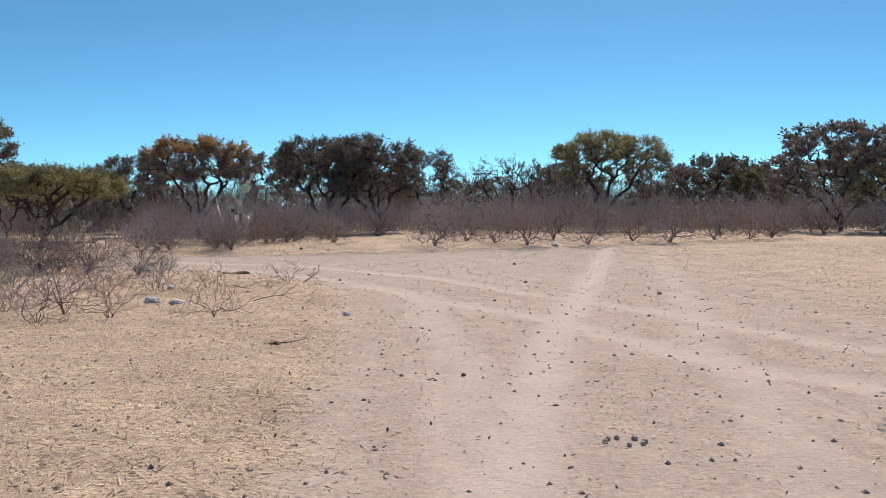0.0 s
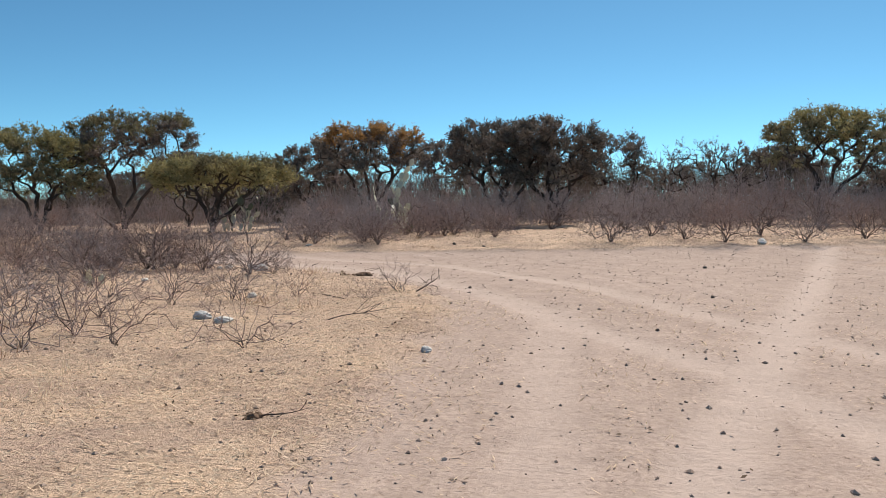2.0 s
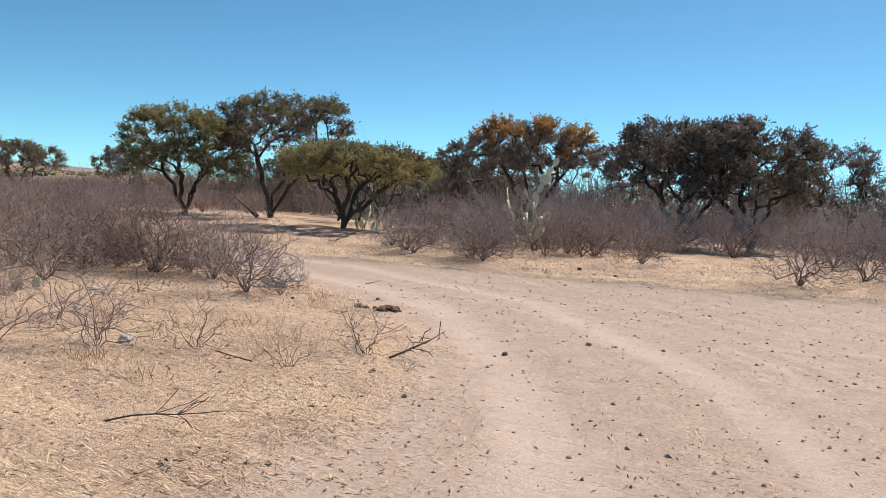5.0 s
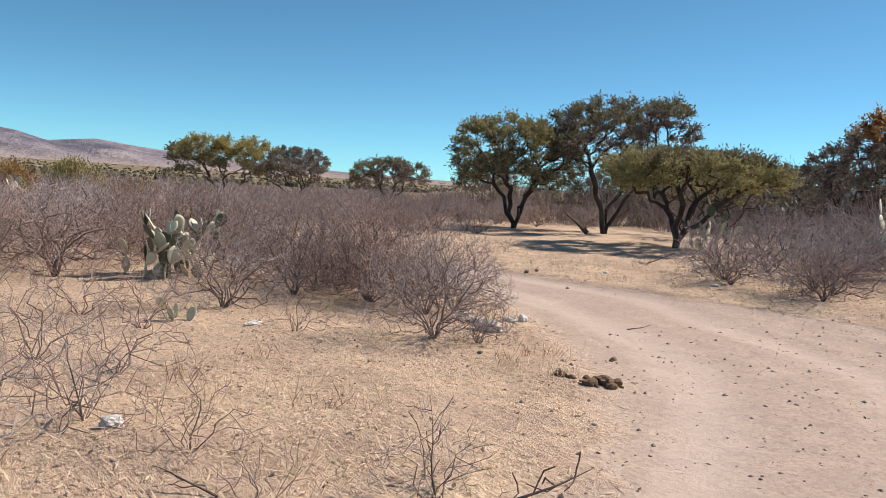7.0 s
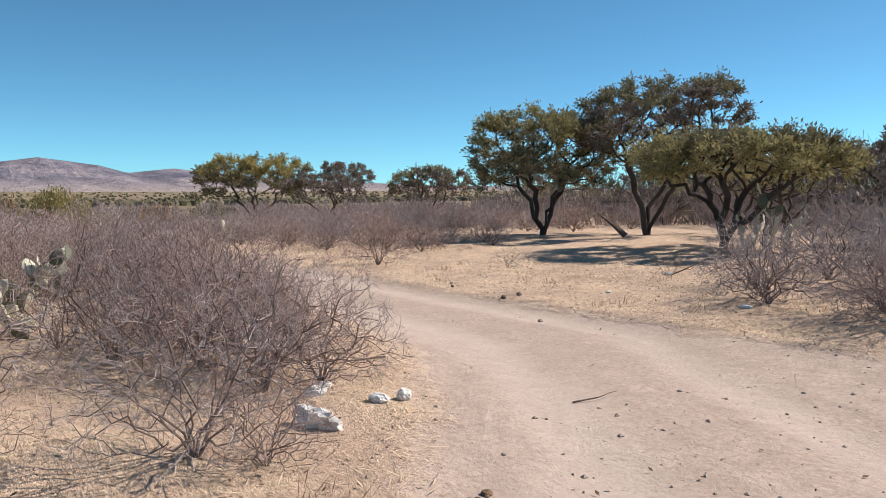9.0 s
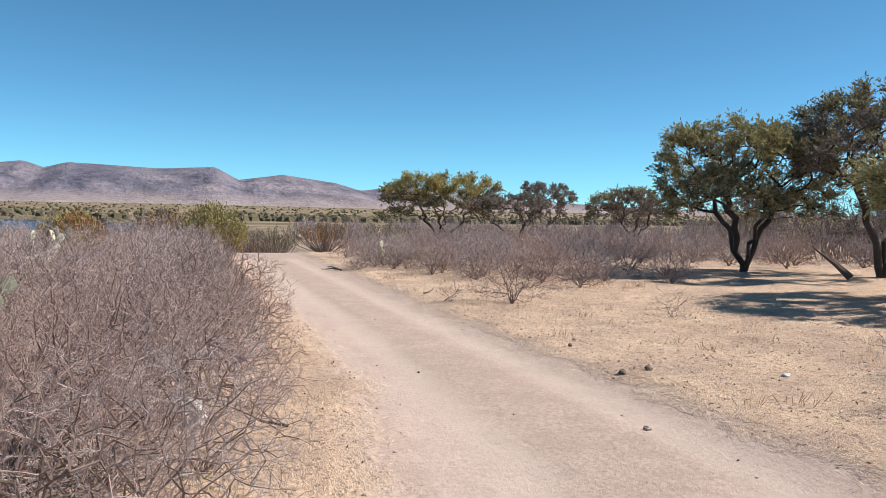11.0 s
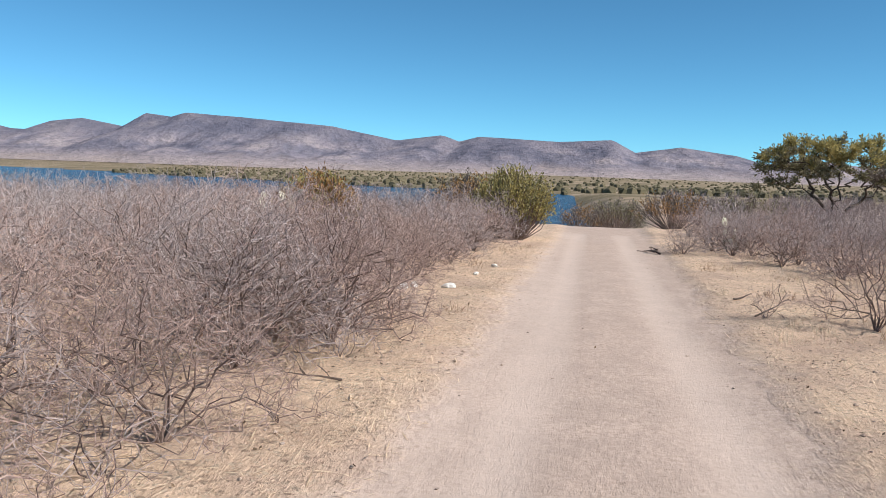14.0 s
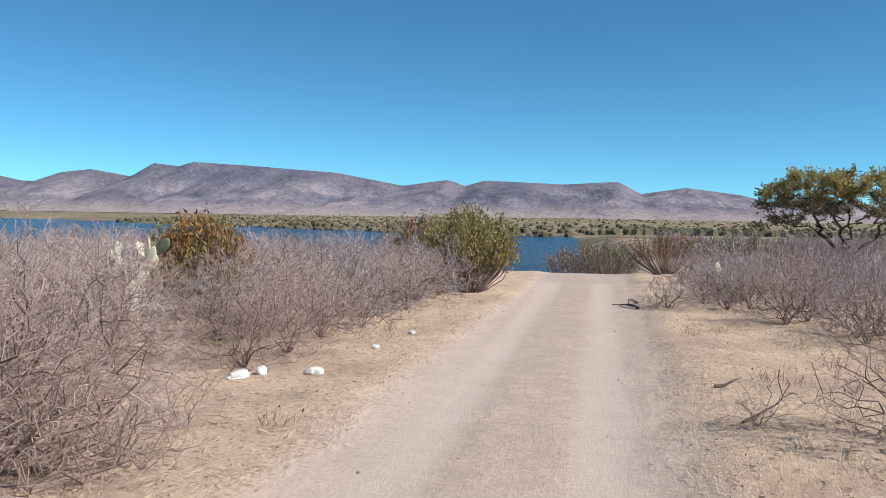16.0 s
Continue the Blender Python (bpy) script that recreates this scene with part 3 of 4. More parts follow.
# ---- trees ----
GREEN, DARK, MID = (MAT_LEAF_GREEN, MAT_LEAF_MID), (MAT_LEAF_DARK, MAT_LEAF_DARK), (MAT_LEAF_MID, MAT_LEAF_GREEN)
tree("mesquite_tree", -14.2, 32.8, 3.2, 2.55, 2.4, 1.7, 10500, GREEN, "low umbrella-shaped tree with dense olive-green crown", 11, 4, 190, 0.10, lean=(0.35, 0.1), trunk=0.09, ball=0.42, hollow=0.9, flat=0.6)
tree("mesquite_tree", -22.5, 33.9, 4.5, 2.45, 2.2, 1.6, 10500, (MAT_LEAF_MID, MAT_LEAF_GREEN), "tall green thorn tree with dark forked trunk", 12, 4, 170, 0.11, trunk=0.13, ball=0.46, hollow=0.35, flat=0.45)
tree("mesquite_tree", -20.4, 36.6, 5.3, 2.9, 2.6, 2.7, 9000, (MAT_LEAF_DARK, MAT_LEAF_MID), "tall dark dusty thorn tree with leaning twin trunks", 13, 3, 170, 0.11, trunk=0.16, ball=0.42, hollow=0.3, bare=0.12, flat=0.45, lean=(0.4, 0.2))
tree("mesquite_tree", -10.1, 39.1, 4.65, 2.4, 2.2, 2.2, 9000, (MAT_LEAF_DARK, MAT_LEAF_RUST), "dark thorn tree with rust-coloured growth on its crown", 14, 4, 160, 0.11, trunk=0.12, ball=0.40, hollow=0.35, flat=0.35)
tree("mesquite_tree", -4.1, 37.4, 4.5, 2.1, 2.1, 1.6, 9500, DARK, "broad dark thorn tree with several slanting trunks", 15, 5, 180, 0.11, trunk=0.12, ball=0.40, hollow=0.45, flat=0.4)
tree("mesquite_tree", -1.8, 37.6, 4.5, 2.1, 2.1, 1.5, 8500, DARK, "broad dark thorn tree with several slanting trunks", 16, 5, 160, 0.11, trunk=0.12, ball=0.40, hollow=0.45, flat=0.4, lean=(-0.4, 0))
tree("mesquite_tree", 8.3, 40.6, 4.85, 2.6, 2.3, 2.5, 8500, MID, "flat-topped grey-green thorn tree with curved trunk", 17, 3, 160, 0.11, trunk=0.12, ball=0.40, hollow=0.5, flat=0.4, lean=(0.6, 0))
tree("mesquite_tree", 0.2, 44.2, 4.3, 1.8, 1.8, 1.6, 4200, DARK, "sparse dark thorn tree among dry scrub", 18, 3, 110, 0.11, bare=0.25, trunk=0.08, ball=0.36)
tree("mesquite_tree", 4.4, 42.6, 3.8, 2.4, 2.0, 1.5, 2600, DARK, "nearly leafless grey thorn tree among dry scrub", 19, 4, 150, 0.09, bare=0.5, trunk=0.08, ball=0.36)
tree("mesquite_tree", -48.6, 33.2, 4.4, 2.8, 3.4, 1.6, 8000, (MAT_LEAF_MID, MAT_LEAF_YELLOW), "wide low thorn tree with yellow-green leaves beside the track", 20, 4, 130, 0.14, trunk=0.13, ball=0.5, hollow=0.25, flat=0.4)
tree("mesquite_tree", -45.0, 36.6, 3.3, 1.6, 2.2, 1.5, 2600, DARK, "twisted dark thorn tree with sprawling bare limbs", 21, 3, 70, 0.13, bare=0.25, trunk=0.13, ball=0.36, lean=(-0.8, -0.5))
tree("mesquite_tree", -49.0, 45.6, 3.8, 2.9, 2.5, 1.5, 5200, (MAT_LEAF_DARK, MAT_LEAF_MID), "dark spreading thorn tree behind grey scrub", 22, 4, 120, 0.14, trunk=0.12, ball=0.45)

wood_tree = tree("mesquite_tree", 15.6, 45.6, 4.0, 2.7, 2.5, 1.2, 3800, (MAT_LEAF_MID, MAT_LEAF_DARK), "grey-green thorn tree among dry scrub", 23, 4, 100, 0.17, ball=0.46)
wood_tree_b = tree("mesquite_tree", 17.8, 36.4, 4.9, 2.9, 2.6, 1.6, 4000, DARK, "dark thorn tree with thin dusty crown", 24, 4, 110, 0.17, ball=0.44)
wood_tree_c = tree("mesquite_tree", 12.2, 44.0, 3.5, 2.6, 2.3, 1.0, 2600, (MAT_LEAF_DARK, MAT_LEAF_DARK), "grey half-bare thorn tree among dry scrub", 25, 5, 110, 0.16, bare=0.35, ball=0.42)
rng = np.random.default_rng(5)
BACK_ROW = [(19.5, 34.0), (22, 40), (14.2, 51), (18.5, 49), (8.5, 52), (3.5, 53), (-3.5, 54), (-9, 52), (-15, 50.5), (-22, 54), (-26.2, 52), (-30, 47.5), (26, 33), (-14.5, 44.5), (-19.5, 46), (-34, 58),
            (-58, 62), (-70, 57), (10, 60), (24, 52), (30, 42), (-42, 66), (-66, 47)]
for k, (x, y) in enumerate(BACK_ROW):
    src = (wood_tree, wood_tree_b, wood_tree_c)[k % 3]
    s = rng.uniform(0.82, 1.02)
    m = pose(x, y, height(x, y) - 0.04, 0, 0, rng.uniform(0, 360)) @ Matrix.Diagonal((s, s, s, 1))
    copy_thing(src, m)
for x, y, H, w, seed in ((-17.2, 38.4, 2.6, 0.9, 41), (-15.8, 37.6, 2.5, 0.8, 42), (-19.0, 39.4, 3.0, 1.0, 44)):
    tree("mesquite_tree", x, y, H, w * 1.4, w * 1.3, 1.3, 900, MID, "small thorn tree in the shade of taller ones", seed, 3, 60, 0.11, bare=0.45, trunk=0.06, ball=0.36)


tree("mesquite_tree", 13.8, 9.9, 6.0, 3.2, 1.5, 4.8, 1700, DARK, "tall thorn tree whose bare branches overhang the dirt", 46, 2, 90, 0.11, bare=0.25, trunk=0.16, ball=0.4, lean=(-6.1, 1.1))


def leafy_bush(name, x, y, H, R, n, mats, label, seed, spray=0.26):
    """A round bush whose upright sprays carry small leaves to their ends."""
    rng = np.random.default_rng(seed)
    wood, fol = Shape(), Shape()
    fol2 = Shape()
    for k in range(n):
        a, r = rng.uniform(0, 2 * math.pi), rng.random() ** 0.6
        top = np.array((math.cos(a) * r * R, math.sin(a) * r * R, H * (0.55 + 0.5 * math.sqrt(max(0, 1 - r * r))) * rng.uniform(0.75, 1.08)))
        mid = top * (0.7, 0.7, 0.45) + rng.normal(0, 0.05, 3)
        wood.limb((mid[0] * 0.35, mid[1] * 0.35, 0), mid, 0.014, 0.01, 4)
        wood.limb(mid, top, 0.012, 0.004, 3)
        way = unit(top - mid)
        dst = fol if rng.random() < 0.6 else fol2
        for _ in range(34):
            f = rng.uniform(0.15, 1.03)
            p = mid + (top - mid) * f + rng.normal(0, spray * 0.25, 3)
            w = unit(way + rng.normal(0, 0.6, 3))
            L = rng.uniform(0.06, 0.13)
            dst.leaf(p, w, across(w, rng.normal(0, 1, 3)), L, L * 0.35)
    ob = empty_at(name, x, y)
    part("stem", wood.mesh("stems", MAT_STEM), ob)
    part("foliage", fol.mesh("foliage", mats[0]), ob)
    part("foliage", fol2.mesh("foliage", mats[1]), ob)
    return tagged(ob, label, "bush", "leafy bushes")


leafy_bush("bush", -29.6, 20.0, 1.75, 1.1, 240, (MAT_LEAF_YELLOW, MAT_LEAF_GREEN), "rounded yellow-green bush on the lake bank", 61)
leafy_bush("bush", -22.8, 16.9, 1.4, 0.8, 190, (MAT_LEAF_RUST, MAT_LEAF_YELLOW), "rust and yellow bush standing above grey scrub", 62)
leafy_bush("bush", -32.0, 18.3, 1.65, 1.1, 130, (MAT_LEAF_DARK, MAT_LEAF_RUST), "brownish dry bush on the lake bank", 63)
leafy_bush("bush", -40.5, 25.2, 1.35, 1.6, 90, (MAT_LEAF_DARK, MAT_LEAF_RUST), "brown dry bush beyond the crest of the track", 64)
leafy_bush("bush", -38.5, 27.6, 1.25, 1.5, 80, (MAT_LEAF_MID, MAT_LEAF_DARK), "olive-brown bush beyond the crest of the track", 65)
leafy_bush("bush", -46.0, 22.1, 1.5, 1.5, 80, (MAT_LEAF_DARK, MAT_LEAF_RUST), "brown dry bush on the lake bank", 67)
leafy_bush("bush", -51.0, 23.4, 1.6, 1.7, 80, (MAT_LEAF_MID, MAT_LEAF_DARK), "olive-brown bush on the lake bank", 68)
leafy_bush("bush", -43, 23.2, 1.4, 1.2, 60, (MAT_LEAF_DARK, MAT_LEAF_MID), "brown dry bush beyond the crest of the track", 66)


# ---- prickly pears ----
def pad_mesh(mat, seed):
    """One flat obovate pad, thick in the middle, standing on its narrow end."""
    rng = np.random.default_rng(seed)
    v, f, rings, seg = [], [], 6, 12
    v.append((0, 0, 0))
    for i in range(1, rings):
        t = i / rings
        w = math.sin(math.pi * t ** 1.25) ** 0.72 * 0.30
        for k in range(seg):
            g = 2 * math.pi * k / seg
            v.append((math.cos(g) * w + rng.normal(0, 0.006), math.sin(g) * 0.05 * math.sin(math.pi * t) ** 0.5 + 0.02 * math.sin(t * 3), t))
    v.append((0, 0.02 * math.sin(3), 1.0))
    for k in range(seg):
        j = (k + 1) % seg
        f.append((0, 1 + j, 1 + k))
        for i in range(rings - 2):
            a = 1 + i * seg
            f.append((a + k, a + j, a + seg + j, a + seg + k))
        a = 1 + (rings - 2) * seg
        f.append((a + k, a + j, len(v) - 1))
    me = bpy.data.meshes.new("pad")
    me.from_pydata(v, [], f)
    me.shade_smooth()
    me.materials.append(mat)
    return me


PADS = [pad_mesh(MAT_PAD, 1), pad_mesh(MAT_PAD, 2), pad_mesh(MAT_PAD_OLD, 3)]


def nopal(x, y, H, n, pad, label, seed, old=0.4, width=0.8, foot=0.0):
    rng = np.random.default_rng(seed)
    ob = empty_at("prickly_pear", x, y)
    made = []
    for k in range(4 + n // 9):
        a, far = rng.uniform(0, 2 * math.pi), width * rng.uniform(0.1, 0.75)
        made.append((Vector((math.cos(a) * far, math.sin(a) * far, foot)), Vector((rng.normal(0, 0.25), rng.normal(0, 0.25), 1)).normalized(), rng.uniform(0, math.pi), pad, 0))
    for _ in range(n * 12):
        if len(made) >= n:
            break
        p, d, tw, L, lev = made[int(len(made) * rng.random() ** 0.65)]
        tilt = rng.normal(0, 0.5)
        side = Vector((math.cos(tw), math.sin(tw), 0))
        d2 = (d + side * tilt + Vector((rng.normal(0, 0.28), rng.normal(0, 0.28), 0.3))).normalized()
        q = p + d * L * (0.93 - 0.25 * abs(tilt)) + side * L * 0.3 * tilt
        if d2.z < 0.05 or q.z + L * d2.z > H or math.hypot(q.x, q.y) > width * 1.05:
            continue
        made.append((q, d2, tw + rng.normal(0, 0.9), L * rng.uniform(0.85, 1.05) if L < pad * 1.1 else pad, lev + 1))
    for p, d, tw, L, lev in made:
        b = part("pad", PADS[2] if rng.random() < old else PADS[int(rng.integers(0, 2))], ob)
        z = d
        xx = Vector((math.cos(tw), math.sin(tw), 0))
        yy = z.cross(xx).normalized()
        xx = yy.cross(z).normalized()
        b.matrix_basis = Matrix.Translation(p) @ Matrix((xx, yy, z)).transposed().to_4x4() @ Matrix.Diagonal((L, L, L, 1))
    return tagged(ob, label, "cactus", "prickly pears")


nopal(-5.75, 28.6, 2.3, 50, 0.38, "prickly pear with pale sunlit pads behind grey shrubs", 71, 0.15, 0.95)
nopal(-10.6, 16.9, 1.08, 90, 0.29, "prickly pear with pale and dark pads among grey shrubs", 74, 0.4, 0.92)
nopal(-6.95, 15.75, 0.3, 5, 0.19, "a few low pale pads of prickly pear under a shrub", 73, 0.2, 0.3)
nopal(-21.6, 16.15, 1.3, 26, 0.36, "pale green prickly pear rising over grey scrub", 75, 0.1, 0.7)
nopal(-17.2, 45.6, 4.5, 150, 0.42, "tall dark tree-like prickly pear behind scrub", 76, 0.95, 1.9)
nopal(1.6, 46.0, 4.2, 120, 0.40, "tall dark tree-like prickly pear behind scrub", 77, 0.95, 1.3)
nopal(-13.2, 33.0, 1.8, 34, 0.36, "prickly pear with pale pads under thorn trees", 78, 0.5, 0.9)
for x, y, seed in ((13.0, 40.6, 79), (14.6, 41.2, 80), (16.6, 41.6, 81), (18.2, 41.0, 82)):
    nopal(x, y, 2.9, 44, 0.38, "prickly pear with a few pale pads in dark scrub", seed, 0.75, 1.0)
nopal(-29.4, 25.4, 1.0, 8, 0.32, "small prickly pear beside the track", 83, 0.3, 0.4)


# ---- shrubs ----
NEAR = [shrub_meshes(100 + k, 0.78, 1.12, 780, 5, 0.00145, mat=(MAT_TWIG, MAT_TWIG_RED, MAT_TWIG_RED)[k]) for k in range(3)]
MIDDLE = [shrub_meshes(110 + k, 0.85, 1.08, 330, 4, 0.0027, mat=(MAT_TWIG, MAT_TWIG_RED, MAT_TWIG)[k], short=1.5) for k in range(3)]
OPEN = [shrub_meshes(120 + k, 0.5, 0.62, 70, 3, 0.0017, spread=0.9, mat=(MAT_TWIG_RED, MAT_TWIG)[k % 2], stalks=6) for k in range(3)]
LABEL_NEAR = "leafless grey-mauve thorn shrub with a haze of fine twigs"
LABEL_MID = "dry leafless grey shrub standing in straw"
LABEL_OPEN = "small sparse leafless shrub with crooked reddish twigs"
rng = np.random.default_rng(21)

# by the track
for k, (x, y, s) in enumerate([(-5.2, 17.6, 1.0), (-6.6, 18.5, 1.1), (-7.5, 18.3, 1.15), (-8.0, 19.35, 0.9), (-8.9, 18.9, 1.15), (-9.9, 19.4, 1.05), (-10.8, 18.7, 1.15), (-11.6, 19.7, 0.9), (-12.3, 18.9, 1.1),
                               (-13.4, 19.3, 1.0), (-14.2, 18.5, 1.15), (-15.3, 19.1, 1.2), (-15.6, 19.9, 0.55), (-14.75, 19.35, 1.0), (-15.1, 18.7, 1.15), (-16.5, 18.9, 1.1), (-17.3, 18.2, 1.1), (-18.9, 19.3, 1.0), (-18.0, 17.6, 1.15), (-19.9, 19.4, 1.05),
                               (-21.3, 19.3, 1.0), (-22.5, 19.5, 0.95), (-17.15, 24.95, 0.95), (-4.9, 17.9, 0.5), (-8.5, 17.8, 1.1), (-14.4, 19.75, 1.05), (-15.3, 19.6, 1.05), (-13.9, 19.2, 1.15)]):
    tall = 1.16 if -17.6 < x < -12.8 else 1.0
    shrub((NEAR if x > -23 else MIDDLE)[k % 3], x, y, s * tall * rng.uniform(0.94, 1.06), rng.uniform(0, 360), LABEL_NEAR)
# small and open ones on the straw
for k, (x, y, s) in enumerate([(-1.92, 10.8, 1.0), (-3.87, 10.5, 1.4), (-3.84, 11.15, 1.4), (-3.14, 10.75, 1.15), (-4.7, 11.4, 1.4), (-5.3, 10.8, 1.5), (-4.4, 12.3, 1.2), (-3.53, 13.92, 1.1), (-2.98, 14.43, 0.85),
                               (-2.01, 14.37, 0.62), (-1.79, 15.1, 0.75), (-3.75, 14.1, 1.0), (-4.3, 13.6, 1.2), (-4.9, 14.6, 1.2), (-5.97, 16.54, 0.8), (-6.6, 15.3, 1.2), (-5.6, 14.2, 1.2), (-17.5, 23.9, 0.7),
                               (-9.4, 19.75, 1.0), (-14.0, 19.95, 0.9), (-16.4, 19.9, 0.9), (-10.4, 26.9, 0.8), (-14.6, 26.7, 0.9), (-27.1, 23.9, 0.9), (-6.2, 13.1, 1.3), (-5.2, 12.6, 1.2), (-7.3, 25.0, 1.0), (-12.2, 20.1, 0.8),
                               (-11.05, 19.7, 1.0), (-10.3, 20.0, 0.8), (-5.56, 24.6, 1.0), (-1.3, 14.9, 0.35), (-6.9, 13.9, 1.4), (-7.6, 15.0, 1.4)]):
    shrub(OPEN[k % 3], x, y, s * rng.uniform(0.92, 1.1), rng.uniform(0, 360), LABEL_OPEN, "small open shrubs")
# the row along the far side of the open dirt
for k, (x, y, s) in enumerate([(0.65, 25.2, 1.05), (3.3, 25.1, 0.95), (2.4, 25.7, 0.9), (5.1, 25.3, 0.85), (6.7, 26.6, 1.0), (7.7, 26.0, 0.95), (9.3, 26.9, 1.0), (-2.4, 26.2, 0.8), (-5.3, 25.0, 0.9), (-5.6, 25.0, 1.0),
                               (-4.0, 27.2, 0.9), (-6.2, 26.4, 0.9), (-5.2, 27.4, 1.35), (-4.5, 27.7, 1.2), (-6.2, 27.3, 1.3), (-6.9, 24.8, 0.8), (-5.0, 24.2, 0.75), (-7.4, 25.4, 1.1), (-8.4, 26.4, 1.0), (-4.4, 26.0, 0.75), (-2.9, 28.6, 1.0), (11.7, 28.4, 1.1), (12.6, 30.6, 1.2),
                               (1.6, 27.2, 1.05), (4.4, 27.6, 1.1), (10.6, 27.4, 1.0), (-27.3, 24.1, 0.6), (-20.7, 18.2, 0.95), (-22.0, 18.5, 0.95), (-23.6, 18.9, 1.0), (-28.6, 19.3, 0.95), (-27.2, 19.2, 1.0), (-25.9, 19.1, 1.0), (-24.5, 19.3, 0.95), (-28.5, 24.9, 0.8), (-27.4, 25.6, 0.9), (-25.3, 26.1, 0.9), (-23.4, 26.3, 0.75), (-30.0, 25.4, 0.9)]):
    shrub(MIDDLE[k % 3], x, y, s * rng.uniform(0.94, 1.06), rng.uniform(0, 360), LABEL_MID)


def scatter(seed, x0, x1, y0, y1, gap, keep, tries):
    rng, out = np.random.default_rng(seed), []
    for _ in range(tries):
        q = np.array((rng.uniform(x0, x1), rng.uniform(y0, y1)))
        if on_track(q[0], q[1]) > -0.75 or not keep(q[0], q[1]):
            continue
        if out and np.min(np.linalg.norm(np.array(out) - q, axis=1)) < gap:
            continue
        out.append(q)
    return out


def thicket(x, y):
    if math.hypot(x + 10.2, y - 16.6) < 1.0:
        return False
    return (x < -7.6 and y > 16.0 and y < 18.6) or (x < -11 and 10.5 < y < 18.2) or (x < -22 and 8 < y < 19.6) or (-11 < x < -6.5 and 18.2 < y < 19.4)


for k, (x, y) in enumerate(scatter(31, -33, -6.5, 8, 19.7, 1.08, thicket, 1400)):
    near = y > 17.0 and x > -22
    shrub((NEAR if near else MIDDLE)[k % 3], x, y, rng.uniform(1.05, 1.38) if x < -10 else rng.uniform(0.9, 1.2), rng.uniform(0, 360), LABEL_NEAR if near else LABEL_MID)
for k, (x, y) in enumerate(scatter(32, -9, -3.0, 19.2, 34, 1.5, lambda x, y: (y > 26.2 and not (abs(x + 5.6 - (28.6 - y) * 0.2) < 1.0 and y < 29.3)) or (x < -5.2 and y < 18.4 and y > 17.2), 400)):
    shrub(MIDDLE[k % 3], x, y, rng.uniform(0.85, 1.25), rng.uniform(0, 360), LABEL_MID)
for k, (x, y) in enumerate(scatter(33, -9.5, -4.6, 15.2, 21.5, 1.2, lambda x, y: y > 17.6 and x < -6.6, 200)):
    shrub(MIDDLE[k % 3], x, y, rng.uniform(0.8, 1.1), rng.uniform(0, 360), LABEL_MID)
for k, (x, y) in enumerate(scatter(34, -42, -24, 26.5, 40, 1.7, lambda x, y: y > 27 and (x < -27 or y > 35), 500)):
    shrub(MIDDLE[k % 3], x, y, rng.uniform(0.9, 1.3), rng.uniform(0, 360), LABEL_MID)
for k, (x, y) in enumerate(scatter(35, -9, 18, 30.5, 36, 1.8, lambda x, y: True, 700)):
    shrub(MIDDLE[k % 3], x, y, rng.uniform(1.1, 1.6), rng.uniform(0, 360), LABEL_MID)
# the grey bank of shrubs on the far side of the track, towards the lake
for k, (x, y) in enumerate(scatter(36, -35, -19.5, 24.8, 31, 1.25, lambda x, y: y > 25.0 + max(0, x + 24) * 0.55, 500)):
    shrub(MIDDLE[k % 3], x, y, rng.uniform(0.75, 1.15), rng.uniform(0, 360), LABEL_MID)


def far_scrub(name, seed, places, label, lo, hi, mats):
    """Scrub too far off to count: many low-cost shrubs in one mesh."""
    rng = np.random.default_rng(seed)
    s = Shape()
    for x, y in places:
        z, R, H = height(x, y), rng.uniform(lo, hi) * 0.8, rng.uniform(lo, hi)
        for _ in range(26):
            a, r = rng.uniform(0, 2 * math.pi), rng.random() ** 0.5
            e = np.array((x + math.cos(a) * r * R, y + math.sin(a) * r * R, z + H * (0.4 + 0.6 * math.sqrt(max(0, 1 - r * r))) * rng.uniform(0.6, 1.05)))
            b = np.array((x + math.cos(a) * r * R * 0.3, y + math.sin(a) * r * R * 0.3, z + 0.05))
            m = (b + e) / 2 + rng.normal(0, 0.08, 3)
            s.limb(b, m, 0.015, 0.013, 3)
            s.limb(m, e, 0.013, 0.007, 3)
            for _ in range(3):
                w = unit(rng.normal(0, 1, 3) + (0, 0, 0.3))
                s.limb(m + (e - m) * rng.random(), m + (e - m) * rng.random() + w * 0.3 * H, 0.010, 0.006, 3)
    return tagged(new(name, s.mesh(name, mats)), label, "scrub", kind="stuff")


far_scrub("far_scrub", 51, scatter(51, -75, -24, 37, 75, 2.1, lambda x, y: True, 420), "grey leafless scrub filling the plain", 1.1, 1.7, MAT_TWIG)
far_scrub("far_scrub", 52, scatter(52, -24, 30, 36, 46, 1.7, lambda x, y: not (-24 < x < -12 and y < 42), 900), "grey leafless scrub between the trees", 1.5, 2.4, MAT_TWIG)
far_scrub("far_scrub", 56, scatter(56, -40, 36, 44, 58, 1.7, lambda x, y: True, 1500), "tall grey thicket behind the trees", 2.6, 3.8, MAT_SCRUB_TALL)
far_scrub("far_scrub", 53, scatter(53, -70, -33, 26, 40, 2.0, lambda x, y: True, 320), "grey leafless scrub beyond the track", 1.0, 1.5, MAT_TWIG)
far_scrub("far_scrub", 54, scatter(54, -46, -20, -8, 13, 1.8, lambda x, y: True, 380), "grey leafless scrub above the lake", 0.9, 1.4, MAT_TWIG)


